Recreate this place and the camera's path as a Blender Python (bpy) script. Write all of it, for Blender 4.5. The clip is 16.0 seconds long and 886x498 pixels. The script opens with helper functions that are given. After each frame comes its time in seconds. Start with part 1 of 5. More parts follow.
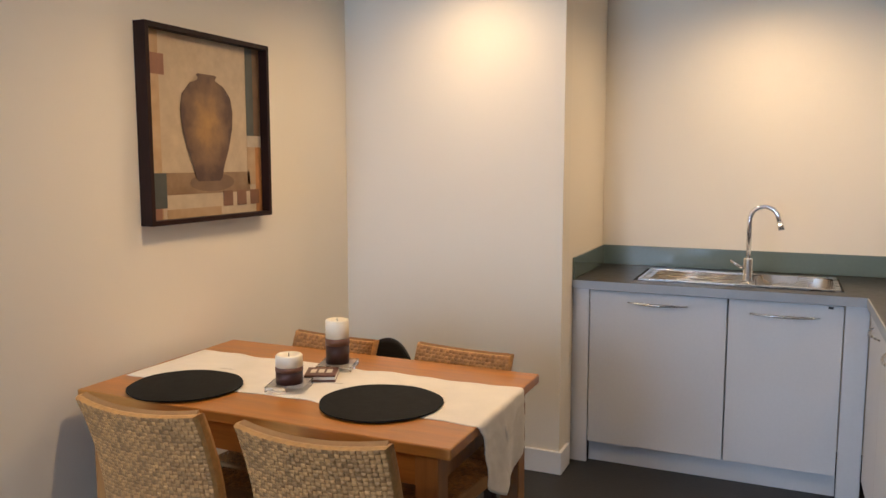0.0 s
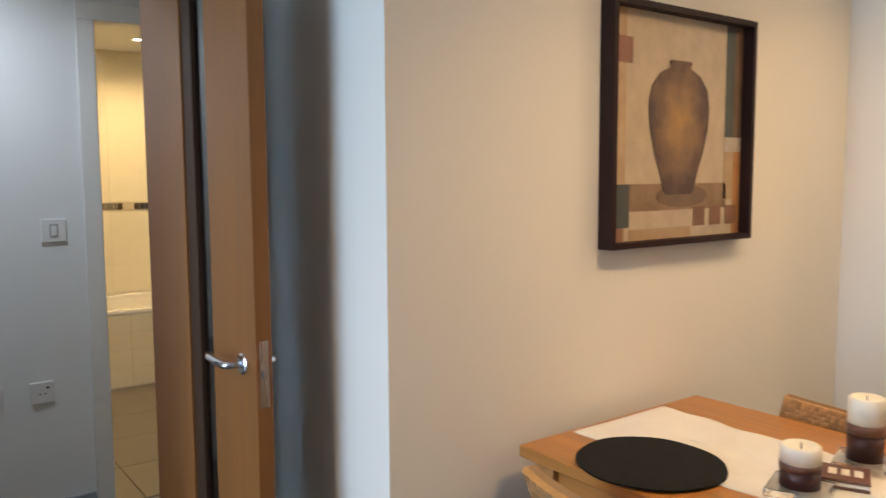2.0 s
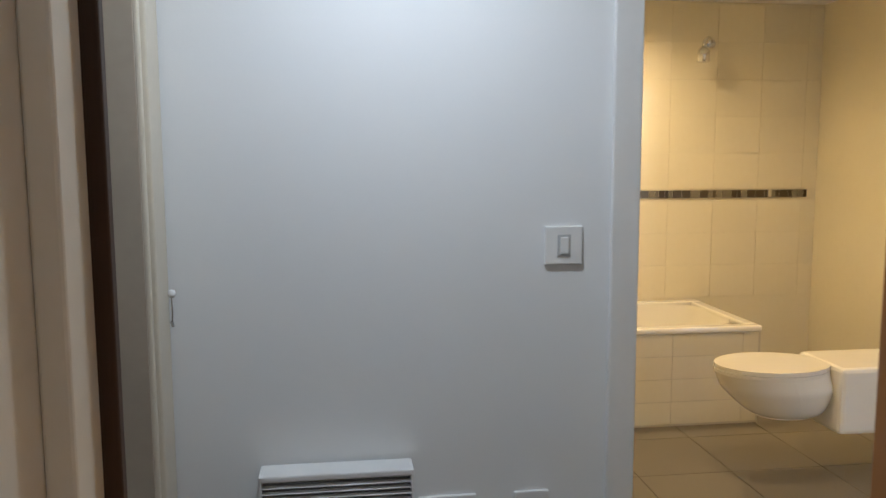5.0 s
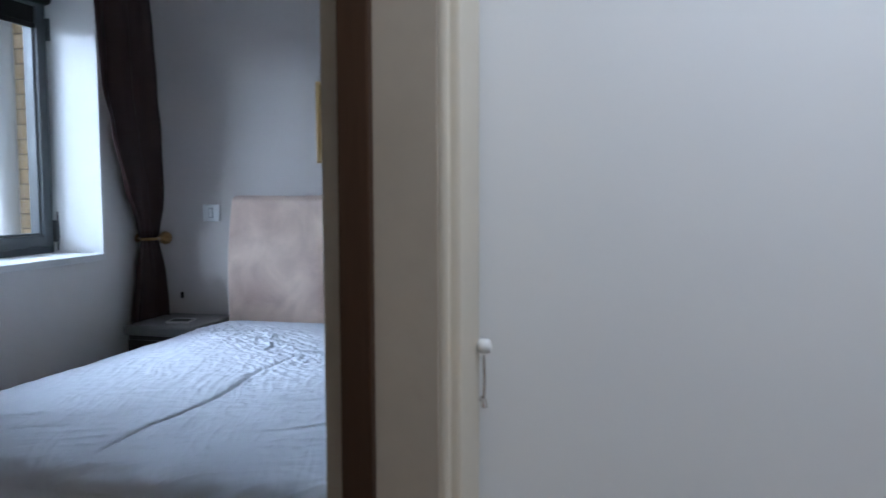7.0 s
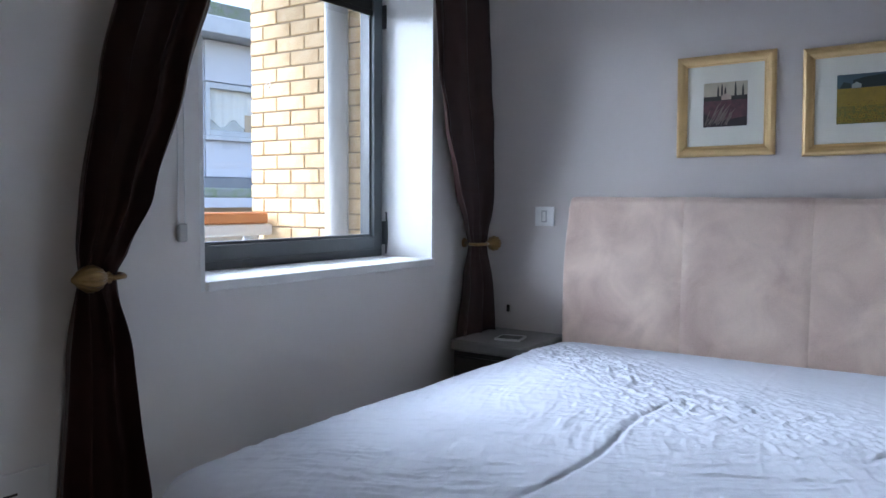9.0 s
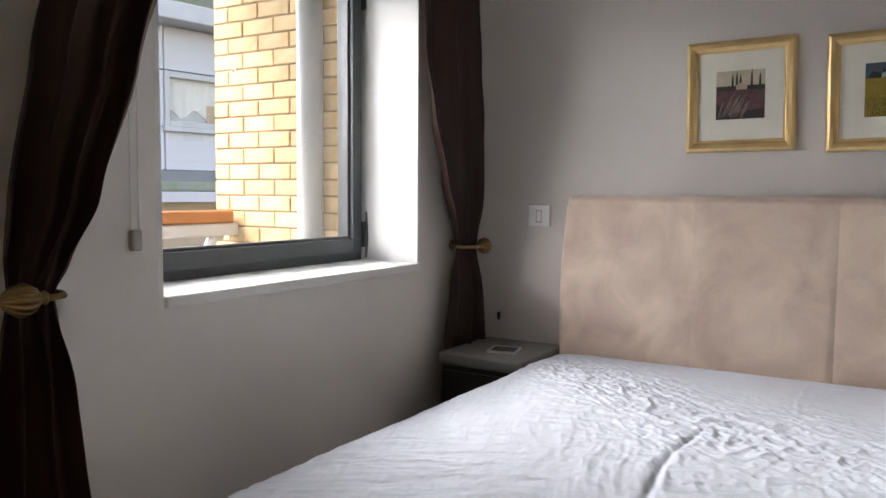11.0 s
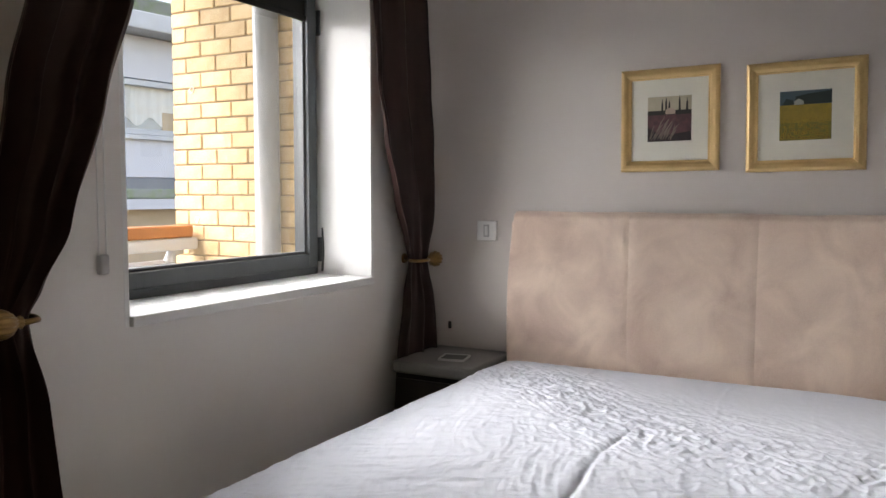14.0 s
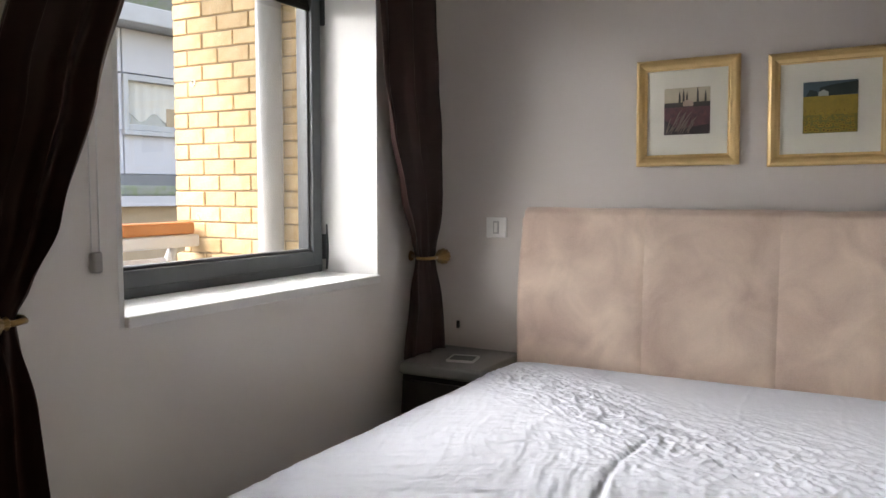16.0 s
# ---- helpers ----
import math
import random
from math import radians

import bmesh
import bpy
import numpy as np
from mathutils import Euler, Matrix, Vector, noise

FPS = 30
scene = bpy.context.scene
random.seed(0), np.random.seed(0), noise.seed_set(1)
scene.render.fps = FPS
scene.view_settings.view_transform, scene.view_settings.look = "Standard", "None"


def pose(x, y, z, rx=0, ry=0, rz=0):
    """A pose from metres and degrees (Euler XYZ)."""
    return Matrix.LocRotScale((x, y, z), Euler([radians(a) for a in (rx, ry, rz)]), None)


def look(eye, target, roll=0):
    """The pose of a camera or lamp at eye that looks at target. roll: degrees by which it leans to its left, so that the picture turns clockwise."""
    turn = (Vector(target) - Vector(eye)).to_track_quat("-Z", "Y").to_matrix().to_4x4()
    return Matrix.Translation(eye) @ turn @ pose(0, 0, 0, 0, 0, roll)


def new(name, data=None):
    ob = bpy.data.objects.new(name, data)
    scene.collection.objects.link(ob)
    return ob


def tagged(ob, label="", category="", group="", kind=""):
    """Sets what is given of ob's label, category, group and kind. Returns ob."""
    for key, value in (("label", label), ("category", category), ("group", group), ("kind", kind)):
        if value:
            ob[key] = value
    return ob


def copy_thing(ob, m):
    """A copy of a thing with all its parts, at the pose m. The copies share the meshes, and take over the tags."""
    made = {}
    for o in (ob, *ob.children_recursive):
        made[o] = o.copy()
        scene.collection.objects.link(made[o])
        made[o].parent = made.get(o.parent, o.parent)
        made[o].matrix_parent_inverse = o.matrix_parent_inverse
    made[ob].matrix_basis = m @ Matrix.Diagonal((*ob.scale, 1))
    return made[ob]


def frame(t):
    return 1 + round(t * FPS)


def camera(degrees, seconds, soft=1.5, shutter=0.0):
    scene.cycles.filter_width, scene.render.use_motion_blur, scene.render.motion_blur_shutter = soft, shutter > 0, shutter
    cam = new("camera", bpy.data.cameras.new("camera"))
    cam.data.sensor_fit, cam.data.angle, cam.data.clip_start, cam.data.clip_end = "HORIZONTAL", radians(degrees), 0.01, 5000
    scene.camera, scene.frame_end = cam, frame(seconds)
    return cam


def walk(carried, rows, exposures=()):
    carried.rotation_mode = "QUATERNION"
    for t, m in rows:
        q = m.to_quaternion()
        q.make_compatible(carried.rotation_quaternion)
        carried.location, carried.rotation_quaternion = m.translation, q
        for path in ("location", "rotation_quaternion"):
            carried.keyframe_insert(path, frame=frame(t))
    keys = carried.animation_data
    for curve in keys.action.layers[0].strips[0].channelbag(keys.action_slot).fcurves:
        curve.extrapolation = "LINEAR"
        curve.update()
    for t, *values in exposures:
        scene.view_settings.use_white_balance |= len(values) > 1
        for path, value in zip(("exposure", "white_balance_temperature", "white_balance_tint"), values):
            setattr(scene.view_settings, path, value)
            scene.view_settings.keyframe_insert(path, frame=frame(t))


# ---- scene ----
cam = camera(59.3, 16.0, shutter=0.2)
PATH = [
    (0, (2.055, 0.314, 1.46), (1.252, 2.133, 1.237), -0.0),
    (0.5, (1.979, 0.379, 1.46), (1.101, 2.163, 1.238), -0.2),
    (1, (1.862, 0.494, 1.447), (0.738, 2.141, 1.258), -0.5),
    (1.5, (1.755, 0.604, 1.447), (0.339, 2.001, 1.243), -0.5),
    (2, (1.512, 0.696, 1.45), (-0.088, 1.881, 1.26), -0.3),
    (2.5, (1.259, 0.691, 1.477), (-0.466, 1.68, 1.264), -0.4),
    (3, (0.964, 0.822, 1.52), (-0.9, 1.51, 1.287), -0.2),
    (3.5, (0.693, 0.808, 1.502), (-1.234, 1.29, 1.269), -0.1),
    (4, (0.415, 0.807, 1.501), (-1.539, 1.176, 1.281), -0.3),
    (4.2, (0.31, 0.811, 1.495), (-1.65, 1.141, 1.27), -0.2),
    (6.3, (-0.698, 0.677, 1.35), (-2.69, 0.652, 1.179), -0.7),
    (6.5, (-0.768, 0.669, 1.345), (-2.756, 0.519, 1.184), -0.3),
    (7, (-0.977, 0.567, 1.332), (-2.911, 0.083, 1.182), -0.2),
    (7.5, (-1.077, 0.398, 1.323), (-2.903, -0.402, 1.168), -0.1),
    (8, (-1.205, 0.22, 1.308), (-2.903, -0.828, 1.17), 0.1),
    (8.2, (-1.241, 0.176, 1.291), (-2.896, -0.941, 1.169), 0.4),
    (10.5, (-1.585, -0.16, 1.305), (-3.268, -1.23, 1.161), 0.3),
    (11, (-1.589, -0.198, 1.314), (-3.294, -1.234, 1.171), 0.4),
    (11.5, (-1.593, -0.196, 1.314), (-3.312, -1.21, 1.176), 0.2),
    (12, (-1.586, -0.185, 1.327), (-3.319, -1.174, 1.191), 0.1),
    (12.5, (-1.553, -0.144, 1.364), (-3.29, -1.126, 1.224), 0.2),
    (13, (-1.507, -0.132, 1.367), (-3.252, -1.101, 1.23), 0.2),
    (13.5, (-1.483, -0.108, 1.37), (-3.23, -1.072, 1.232), 0.1),
    (14, (-1.464, -0.089, 1.376), (-3.22, -1.035, 1.237), 0.1),
    (14.5, (-1.43, -0.068, 1.383), (-3.186, -1.015, 1.243), 0.1),
    (15, (-1.459, -0.099, 1.381), (-3.215, -1.046, 1.234), 0.1),
    (15.5, (-1.505, -0.13, 1.369), (-3.263, -1.074, 1.226), 0.0),
    (16, (-1.548, -0.148, 1.369), (-3.298, -1.106, 1.223), 0.1),
]
walk(cam, [(t, look(e, g, r)) for t, e, g, r in PATH],
     [(0.0, 1.37, 5900, 12), (1.0, 1.34, 5900, 12), (2.0, 1.54, 5850, 10), (2.5, 1.57, 5850, 10), (3.2, 1.58, 5850, 10), (4.2, 1.72, 5850, 10), (6.3, 1.6, 5700, 12), (7.0, 1.76, 5600, 13), (8.2, 1.95, 5300, 15), (10.3, 2.06, 7500, 20), (12.5, 2.06, 7800, 20), (16.0, 2.06, 8000, 20)])

# ---- world, sun and lamps ----
world = bpy.data.worlds.new("sky")
scene.world = world
world.use_nodes = True
wn, wl = world.node_tree.nodes, world.node_tree.links
sky = wn.new("ShaderNodeTexSky")
sky.sky_type, sky.sun_disc = "NISHITA", False
sky.sun_elevation, sky.sun_rotation = radians(43), radians(117)
wn["Background"].inputs[1].default_value = 0.16
wl.new(sky.outputs[0], wn["Background"].inputs[0])
sun = new("sun", bpy.data.lights.new("sun", "SUN"))
sun.data.energy, sun.data.angle, sun.data.color = 1.5, radians(20), (1.0, 0.97, 0.92)
sun.matrix_world = look((0, 0, 0), (-0.60, 0.30, -0.62))


def area(name, eye, target, w, h, watts, color, spread=180):
    d = bpy.data.lights.new(name, "AREA")
    d.shape, d.size, d.size_y, d.energy, d.color = "RECTANGLE", w, h, watts, color
    d.spread = radians(spread)
    o = new(name, d)
    o.matrix_world = look(eye, target)
    return o


def spot(name, eye, target, watts, color, angle=95, blend=0.7, radius=0.035):
    d = bpy.data.lights.new(name, "SPOT")
    d.energy, d.color, d.spot_size, d.spot_blend, d.shadow_soft_size = watts, color, radians(angle), blend, radius
    o = new(name, d)
    o.matrix_world = look(eye, target)
    return o


WARM, COOL, BATH = (1.0, 0.66, 0.34), (0.88, 0.94, 1.0), (1.0, 0.66, 0.28)
# Two panels added outside, out of view, standing in for skylight at the window.
area("window_light", (0.4, -5.6, 2.55), (-3.45, -2.1, 1.5), 2.6, 0.9, 9.2, (0.74, 0.88, 1.0), 80)
area("window_light", (-3.7, -6.4, 3.7), (-3.40, -1.9, 1.4), 3.6, 1.0, 34, (0.74, 0.88, 1.0), 80)
# Daylight through an unseen opening assumed in the south wall.
area("south_daylight", (0.45, -2.42, 1.3), (0.45, 2.5, 1.1), 1.4, 2.0, 42, (0.58, 0.76, 1.0))
spot("downlight_lamp", (0.75, 3.35, 2.36), (0.75, 3.35, 0), 10.5, WARM, 165, 1.0)
spot("downlight_lamp", (1.95, 4.05, 2.36), (1.95, 4.05, 0), 15, WARM, 165, 1.0)
spot("downlight_lamp", (2.75, 3.6, 2.36), (2.75, 3.6, 0), 17, WARM, 165, 1.0)
spot("downlight_lamp", (0.95, 2.35, 2.36), (0.95, 2.35, 0), 20, WARM, 165, 1.0)
# Added fill with no known fitting, warming the door and the doorway wall.
spot("downlight_lamp", (0.45, -0.30, 2.36), (0.45, -0.30, 0), 26, WARM, 165, 1.0)
spot("downlight_lamp", (-1.36, 0.9, 2.36), (-1.36, 0.9, 0), 12.2, COOL, 165, 1.0)
spot("downlight_lamp", (-4.2, 2.29, 2.36), (-4.2, 2.29, 0), 24, BATH, 165, 1.0)
spot("downlight_lamp", (-2.9, 2.3, 2.36), (-2.9, 2.3, 0), 20, BATH, 165, 1.0)


# ---- materials ----
def mat(name, color, rough=0.6, metal=0.0, spread=0.08, scale=6.0, grain=60.0, bump=0.1, stretch=(1, 1, 1), sheen=0.0, coat=0.0, second=None, wear=0.06, swirl=0.0, island=False, spec=0.5):
    """A surface with broad and fine variation of colour, gloss and relief."""
    m = bpy.data.materials.new(name)
    m.use_nodes = True
    n, l = m.node_tree.nodes, m.node_tree.links
    b = n["Principled BSDF"]
    tc, mp = n.new("ShaderNodeTexCoord"), n.new("ShaderNodeMapping")
    mp.inputs["Scale"].default_value = stretch
    l.new(tc.outputs["Object"], mp.inputs[0])
    big, fine = n.new("ShaderNodeTexNoise"), n.new("ShaderNodeTexNoise")
    big.inputs["Scale"].default_value, big.inputs["Detail"].default_value = scale, 5
    big.inputs["Distortion"].default_value = swirl
    fine.inputs["Scale"].default_value, fine.inputs["Detail"].default_value = grain, 6
    l.new(mp.outputs[0], big.inputs[0]), l.new(mp.outputs[0], fine.inputs[0])
    ramp = n.new("ShaderNodeValToRGB")
    c = color
    d = second or tuple(v * (1 - 2 * spread) for v in c)
    ramp.color_ramp.elements[0].position, ramp.color_ramp.elements[1].position = 0.3, 0.7
    ramp.color_ramp.elements[0].color = (*d, 1)
    ramp.color_ramp.elements[1].color = (*c, 1)
    l.new(big.outputs[0], ramp.inputs[0])
    mix = n.new("ShaderNodeMixRGB")
    mix.blend_type, mix.inputs[0].default_value = "OVERLAY", wear
    l.new(ramp.outputs[0], mix.inputs[1]), l.new(fine.outputs[0], mix.inputs[2])
    info, hsv = n.new("ShaderNodeObjectInfo"), n.new("ShaderNodeHueSaturation")
    mr = n.new("ShaderNodeMapRange")
    mr.inputs[3].default_value, mr.inputs[4].default_value = 1 - spread, 1 + spread
    if island:
        info = n.new("ShaderNodeNewGeometry")
    l.new(info.outputs["Random Per Island" if island else "Random"], mr.inputs[0]), l.new(mr.outputs[0], hsv.inputs["Value"])
    l.new(mix.outputs[0], hsv.inputs["Color"])
    l.new(hsv.outputs[0], b.inputs["Base Color"])
    rr = n.new("ShaderNodeMapRange")
    rr.inputs[3].default_value, rr.inputs[4].default_value = max(0.02, rough - 0.08), min(1, rough + 0.08)
    l.new(big.outputs[0], rr.inputs[0]), l.new(rr.outputs[0], b.inputs["Roughness"])
    b.inputs["Metallic"].default_value = metal
    b.inputs["Sheen Weight"].default_value = sheen
    b.inputs["Specular IOR Level"].default_value = spec
    b.inputs["Coat Weight"].default_value = coat
    if bump:
        bp = n.new("ShaderNodeBump")
        bp.inputs["Strength"].default_value, bp.inputs["Distance"].default_value = bump, 0.004
        l.new(fine.outputs[0], bp.inputs["Height"]), l.new(bp.outputs[0], b.inputs["Normal"])
    return m


def glow(name, color, strength):
    m = bpy.data.materials.new(name)
    m.use_nodes = True
    b = m.node_tree.nodes["Principled BSDF"]
    b.inputs["Base Color"].default_value = (*color, 1)
    b.inputs["Emission Color"].default_value, b.inputs["Emission Strength"].default_value = (*color, 1), strength
    return m


def glass(name, tint=(1, 1, 1), rough=0.0):
    m = bpy.data.materials.new(name)
    m.use_nodes = True
    b = m.node_tree.nodes["Principled BSDF"]
    b.inputs["Base Color"].default_value = (*tint, 1)
    b.inputs["Transmission Weight"].default_value, b.inputs["Roughness"].default_value, b.inputs["IOR"].default_value = 1.0, rough, 1.45
    return m


CREAM = mat("cream_wall_paint", (0.80, 0.74, 0.62), 0.75, spread=0.015, scale=1.5, grain=160, bump=0.035, wear=0.02)
WHITE = mat("white_wall_paint", (0.80, 0.81, 0.80), 0.7, spread=0.015, scale=1.5, grain=160, bump=0.035, wear=0.02)
SHELL = mat("off_white_wall_paint", (0.77, 0.745, 0.71), 0.75, spread=0.015, scale=1.5, grain=160, bump=0.035, wear=0.02)
GREY = mat("taupe_grey_wall_paint", (0.565, 0.52, 0.49), 0.75, spread=0.015, scale=1.5, grain=160, bump=0.035, wear=0.02)
CEIL = mat("ceiling_paint", (0.82, 0.81, 0.79), 0.85, spread=0.01, scale=2, grain=120, bump=0.1, wear=0.02)
GLOSS = mat("white_gloss_paint", (0.78, 0.77, 0.74), 0.3, spread=0.02, scale=4, grain=50, bump=0.05)
BEECH = mat("pale_beech_veneer", (0.23, 0.092, 0.020), 0.45, spread=0.1, scale=3, grain=26, bump=0.06, stretch=(9, 9, 0.5), coat=0.1, wear=0.16)
CREAMTRIM = mat("cream_gloss_trim", (0.66, 0.60, 0.48), 0.4, spread=0.02, scale=4, grain=50, bump=0.05)
DARKOAK = mat("stained_frame_wood", (0.060, 0.030, 0.015), 0.5, spec=0.25, spread=0.15, scale=4, grain=30, bump=0.08, stretch=(9, 9, 0.6), wear=0.2)
TAUPE = mat("taupe_painted_frame", (0.42, 0.36, 0.28), 0.45, spread=0.05, scale=3, grain=40, bump=0.06)
OAK = mat("honey_oak", (0.42, 0.17, 0.03), 0.38, spread=0.14, scale=4, grain=22, bump=0.07, stretch=(0.7, 9, 9), coat=0.2, wear=0.15)
OAKLEG = mat("honey_oak_upright", (0.40, 0.175, 0.045), 0.42, spread=0.14, scale=4, grain=22, bump=0.07, stretch=(9, 9, 0.7), coat=0.15, wear=0.15)
SEAGRASS = mat("woven_seagrass", (0.48, 0.24, 0.074), 0.65, spread=0.27, scale=30, grain=260, bump=0.4, wear=0.12, second=(0.36, 0.175, 0.054), island=True)
# Darker than the strands, so shade in the weave's gaps is in the colour.
SEAGRASSBACK = mat("shaded_seagrass_core", (0.36, 0.19, 0.068), 0.8, spread=0.1, scale=30, grain=200, bump=0.3)
# Wrapped rim, lighter than the weave: the downlight's catch is in its colour.
LITWRAP = mat("lit_wrapped_seagrass", (0.56, 0.29, 0.085), 0.6, spread=0.15, scale=60, grain=200, bump=0.4, wear=0.15)
BLACKMAT = mat("black_rubber_mat", (0.007, 0.0075, 0.0065), 0.75, spread=0.2, scale=18, grain=150, bump=0.3, spec=0.22)
LINEN = mat("cream_linen", (0.80, 0.73, 0.60), 0.85, spread=0.05, scale=10, grain=380, bump=0.4, sheen=0.2)
WAX = mat("ivory_wax", (0.80, 0.72, 0.55), 0.45, spread=0.06, scale=20, grain=60, bump=0.1)
WAXBROWN = mat("brown_wax", (0.065, 0.022, 0.018), 0.4, spread=0.25, scale=26, grain=80, bump=0.15)
WAXMID = mat("rust_wax", (0.17, 0.07, 0.04), 0.45, spread=0.2, scale=30, grain=80, bump=0.15)
GLASS = glass("clear_glass")
# Dark tint, put in to cut light passing to the wall behind the door.
DARKGLASS = glass("dark_tinted_glass", (0.36, 0.41, 0.44))
CHROME = mat("chrome", (0.75, 0.76, 0.78), 0.12, 1.0, spread=0.02, bump=0.0)
STEEL = mat("brushed_steel", (0.60, 0.58, 0.55), 0.28, 1.0, spread=0.05, scale=5, grain=120, bump=0.04, stretch=(1, 12, 1))
UNIT = mat("pale_grey_laminate", (0.60, 0.60, 0.60), 0.38, spread=0.015, scale=3, grain=80, bump=0.04)
WORKTOP = mat("dark_grey_worktop", (0.022, 0.022, 0.021), 0.35, spread=0.1, scale=30, grain=240, bump=0.06, wear=0.2)
EDGE = mat("blue_grey_worktop_edge", (0.32, 0.35, 0.38), 0.35, spread=0.04, scale=10, grain=100, bump=0.03)
UPSTAND = mat("green_grey_glass_upstand", (0.14, 0.19, 0.18), 0.12, spread=0.03, scale=4, grain=60, bump=0.0, coat=0.5)
# Dark colour made up for two unseen walls, to cut bounced light.
DIMWALL = mat("bounce_cutting_wall_colour", (0.32, 0.25, 0.19), 0.8, spread=0.02, scale=1.5, grain=160, bump=0.035, wear=0.02)
DARKFLOOR = mat("dark_slate_vinyl", (0.022, 0.021, 0.02), 0.45, spread=0.2, scale=4, grain=60, bump=0.2, wear=0.2)
# Floor is unseen; its pale beige is made up to bounce light upward.
CARPET = mat("pale_bounce_carpet", (0.42, 0.36, 0.29), 0.95, spread=0.12, scale=20, grain=300, bump=0.8)
FRAMEBROWN = mat("dark_brown_picture_frame", (0.022, 0.007, 0.004), 0.5, spread=0.2, scale=8, grain=60, bump=0.05, spec=0.2)
GOLD = mat("soft_gold_leaf", (0.74, 0.52, 0.25), 0.33, 0.8, spread=0.08, scale=10, grain=90, bump=0.06)
PAPER = mat("mount_board", (0.68, 0.66, 0.58), 0.8, spread=0.02, scale=5, grain=200, bump=0.08)
SHEET = mat("white_cotton_sheet", (0.60, 0.615, 0.665), 0.9, spread=0.015, scale=6, grain=420, bump=0.15, spec=0.2)
SUEDE = mat("taupe_pink_suede", (0.77, 0.605, 0.49), 0.9, spread=0.06, scale=5.6, grain=260, bump=0.25, sheen=0.25, second=(0.53, 0.385, 0.315), swirl=0.6, wear=0.14)
CURTAIN = mat("dark_brown_satin_curtain", (0.038, 0.014, 0.0115), 0.5, spread=0.12, scale=10, grain=300, bump=0.2, spec=0.3)
WINGREY = mat("grey_aluminium_frame", (0.085, 0.096, 0.10), 0.42, 0.1, spread=0.04, scale=5, grain=100, bump=0.04)
BLACKWOOD = mat("black_brown_veneer", (0.018, 0.015, 0.013), 0.4, spread=0.2, scale=5, grain=40, bump=0.06, spec=0.3)
NSTOP = mat("dark_leatherette", (0.17, 0.165, 0.15), 0.45, spread=0.08, scale=20, grain=180, bump=0.25)
PLASTIC = mat("white_plastic", (0.78, 0.78, 0.76), 0.35, spread=0.02, scale=5, grain=80, bump=0.03)
PLATEGREY = mat("pale_grey_plastic", (0.45, 0.45, 0.44), 0.4, spread=0.02, bump=0.02)
DARKGAP = mat("black_plastic", (0.01, 0.01, 0.01), 0.5, bump=0.0)
BRASS = mat("antique_brass", (0.30, 0.19, 0.08), 0.35, 0.9, spread=0.15, scale=30, grain=90, bump=0.1)
TILE = mat("cream_wall_tile", (0.80, 0.74, 0.58), 0.12, spread=0.02, scale=2, grain=30, bump=0.02, coat=0.3)
GROUT = mat("grout", (0.60, 0.55, 0.45), 0.9, spread=0.05, bump=0.2)
FLOORTILE = mat("taupe_floor_tile", (0.19, 0.17, 0.145), 0.4, spread=0.06, scale=5, grain=80, bump=0.1)
ENAMEL = mat("white_enamel", (0.84, 0.82, 0.76), 0.1, spread=0.01, bump=0.0, coat=0.5)
BRICK = mat("buff_yellow_brick", (0.62, 0.49, 0.30), 0.85, spread=0.16, scale=14, grain=120, bump=0.5, second=(0.52, 0.37, 0.20), wear=0.25)
MORTAR = mat("buff_mortar", (0.34, 0.27, 0.18), 0.95, spread=0.1, scale=30, grain=160, bump=0.5)
DRAIN = mat("grey_drainpipe", (0.24, 0.25, 0.245), 0.5, spread=0.05, scale=5, grain=70, bump=0.05)
PIPE = mat("grey_pipe_paint", (0.50, 0.51, 0.50), 0.45, spread=0.04, scale=5, grain=70, bump=0.05)
RAILWOOD = mat("orange_hardwood_rail", (0.52, 0.20, 0.06), 0.5, spread=0.12, scale=5, grain=30, bump=0.1, stretch=(0.6, 9, 9), wear=0.25)
PANEL = mat("pale_grey_cladding", (0.60, 0.60, 0.61), 0.5, spread=0.03, scale=2, grain=60, bump=0.05)
LEAD = mat("lead_grey_roofing", (0.22, 0.23, 0.24), 0.6, spread=0.12, scale=4, grain=50, bump=0.2)
MOSS = mat("mossy_ledge", (0.20, 0.26, 0.12), 0.95, spread=0.3, scale=12, grain=90, bump=0.6, second=(0.30, 0.30, 0.28))
BUFF = mat("buff_render", (0.52, 0.40, 0.26), 0.85, spread=0.06, scale=4, grain=90, bump=0.2)
GROUND = mat("asphalt_ground", (0.07, 0.07, 0.07), 0.9, spread=0.15, scale=0.5, grain=30, bump=0.4)


# ---- mesh helpers ----
def part(name, bm, material, parent=None, label="", smooth=False):
    me = bpy.data.meshes.new(name)
    bmesh.ops.recalc_face_normals(bm, faces=bm.faces)
    bm.to_mesh(me)
    bm.free()
    me.materials.append(material)
    if smooth:
        for p in me.polygons:
            p.use_smooth = True
    ob = new(name, me)
    if parent:
        ob.parent = parent
    return tagged(ob, label)


def thing(name, m, label, category, group=""):
    ob = new(name)
    ob.matrix_world = m
    ob.empty_display_size = 0.1
    return tagged(ob, label, category, group)


def box(x0, x1, y0, y1, z0, z1, bevel=0.0, seg=2, bm=None):
    own = bmesh.new()
    bmesh.ops.create_cube(own, size=1.0)
    for v in own.verts:
        v.co = Vector(((x0 + x1) / 2 + v.co.x * (x1 - x0), (y0 + y1) / 2 + v.co.y * (y1 - y0), (z0 + z1) / 2 + v.co.z * (z1 - z0)))
    if bevel:
        bmesh.ops.bevel(own, geom=own.edges[:], offset=bevel, segments=seg, affect="EDGES", profile=0.5)
    return join(bm, own)


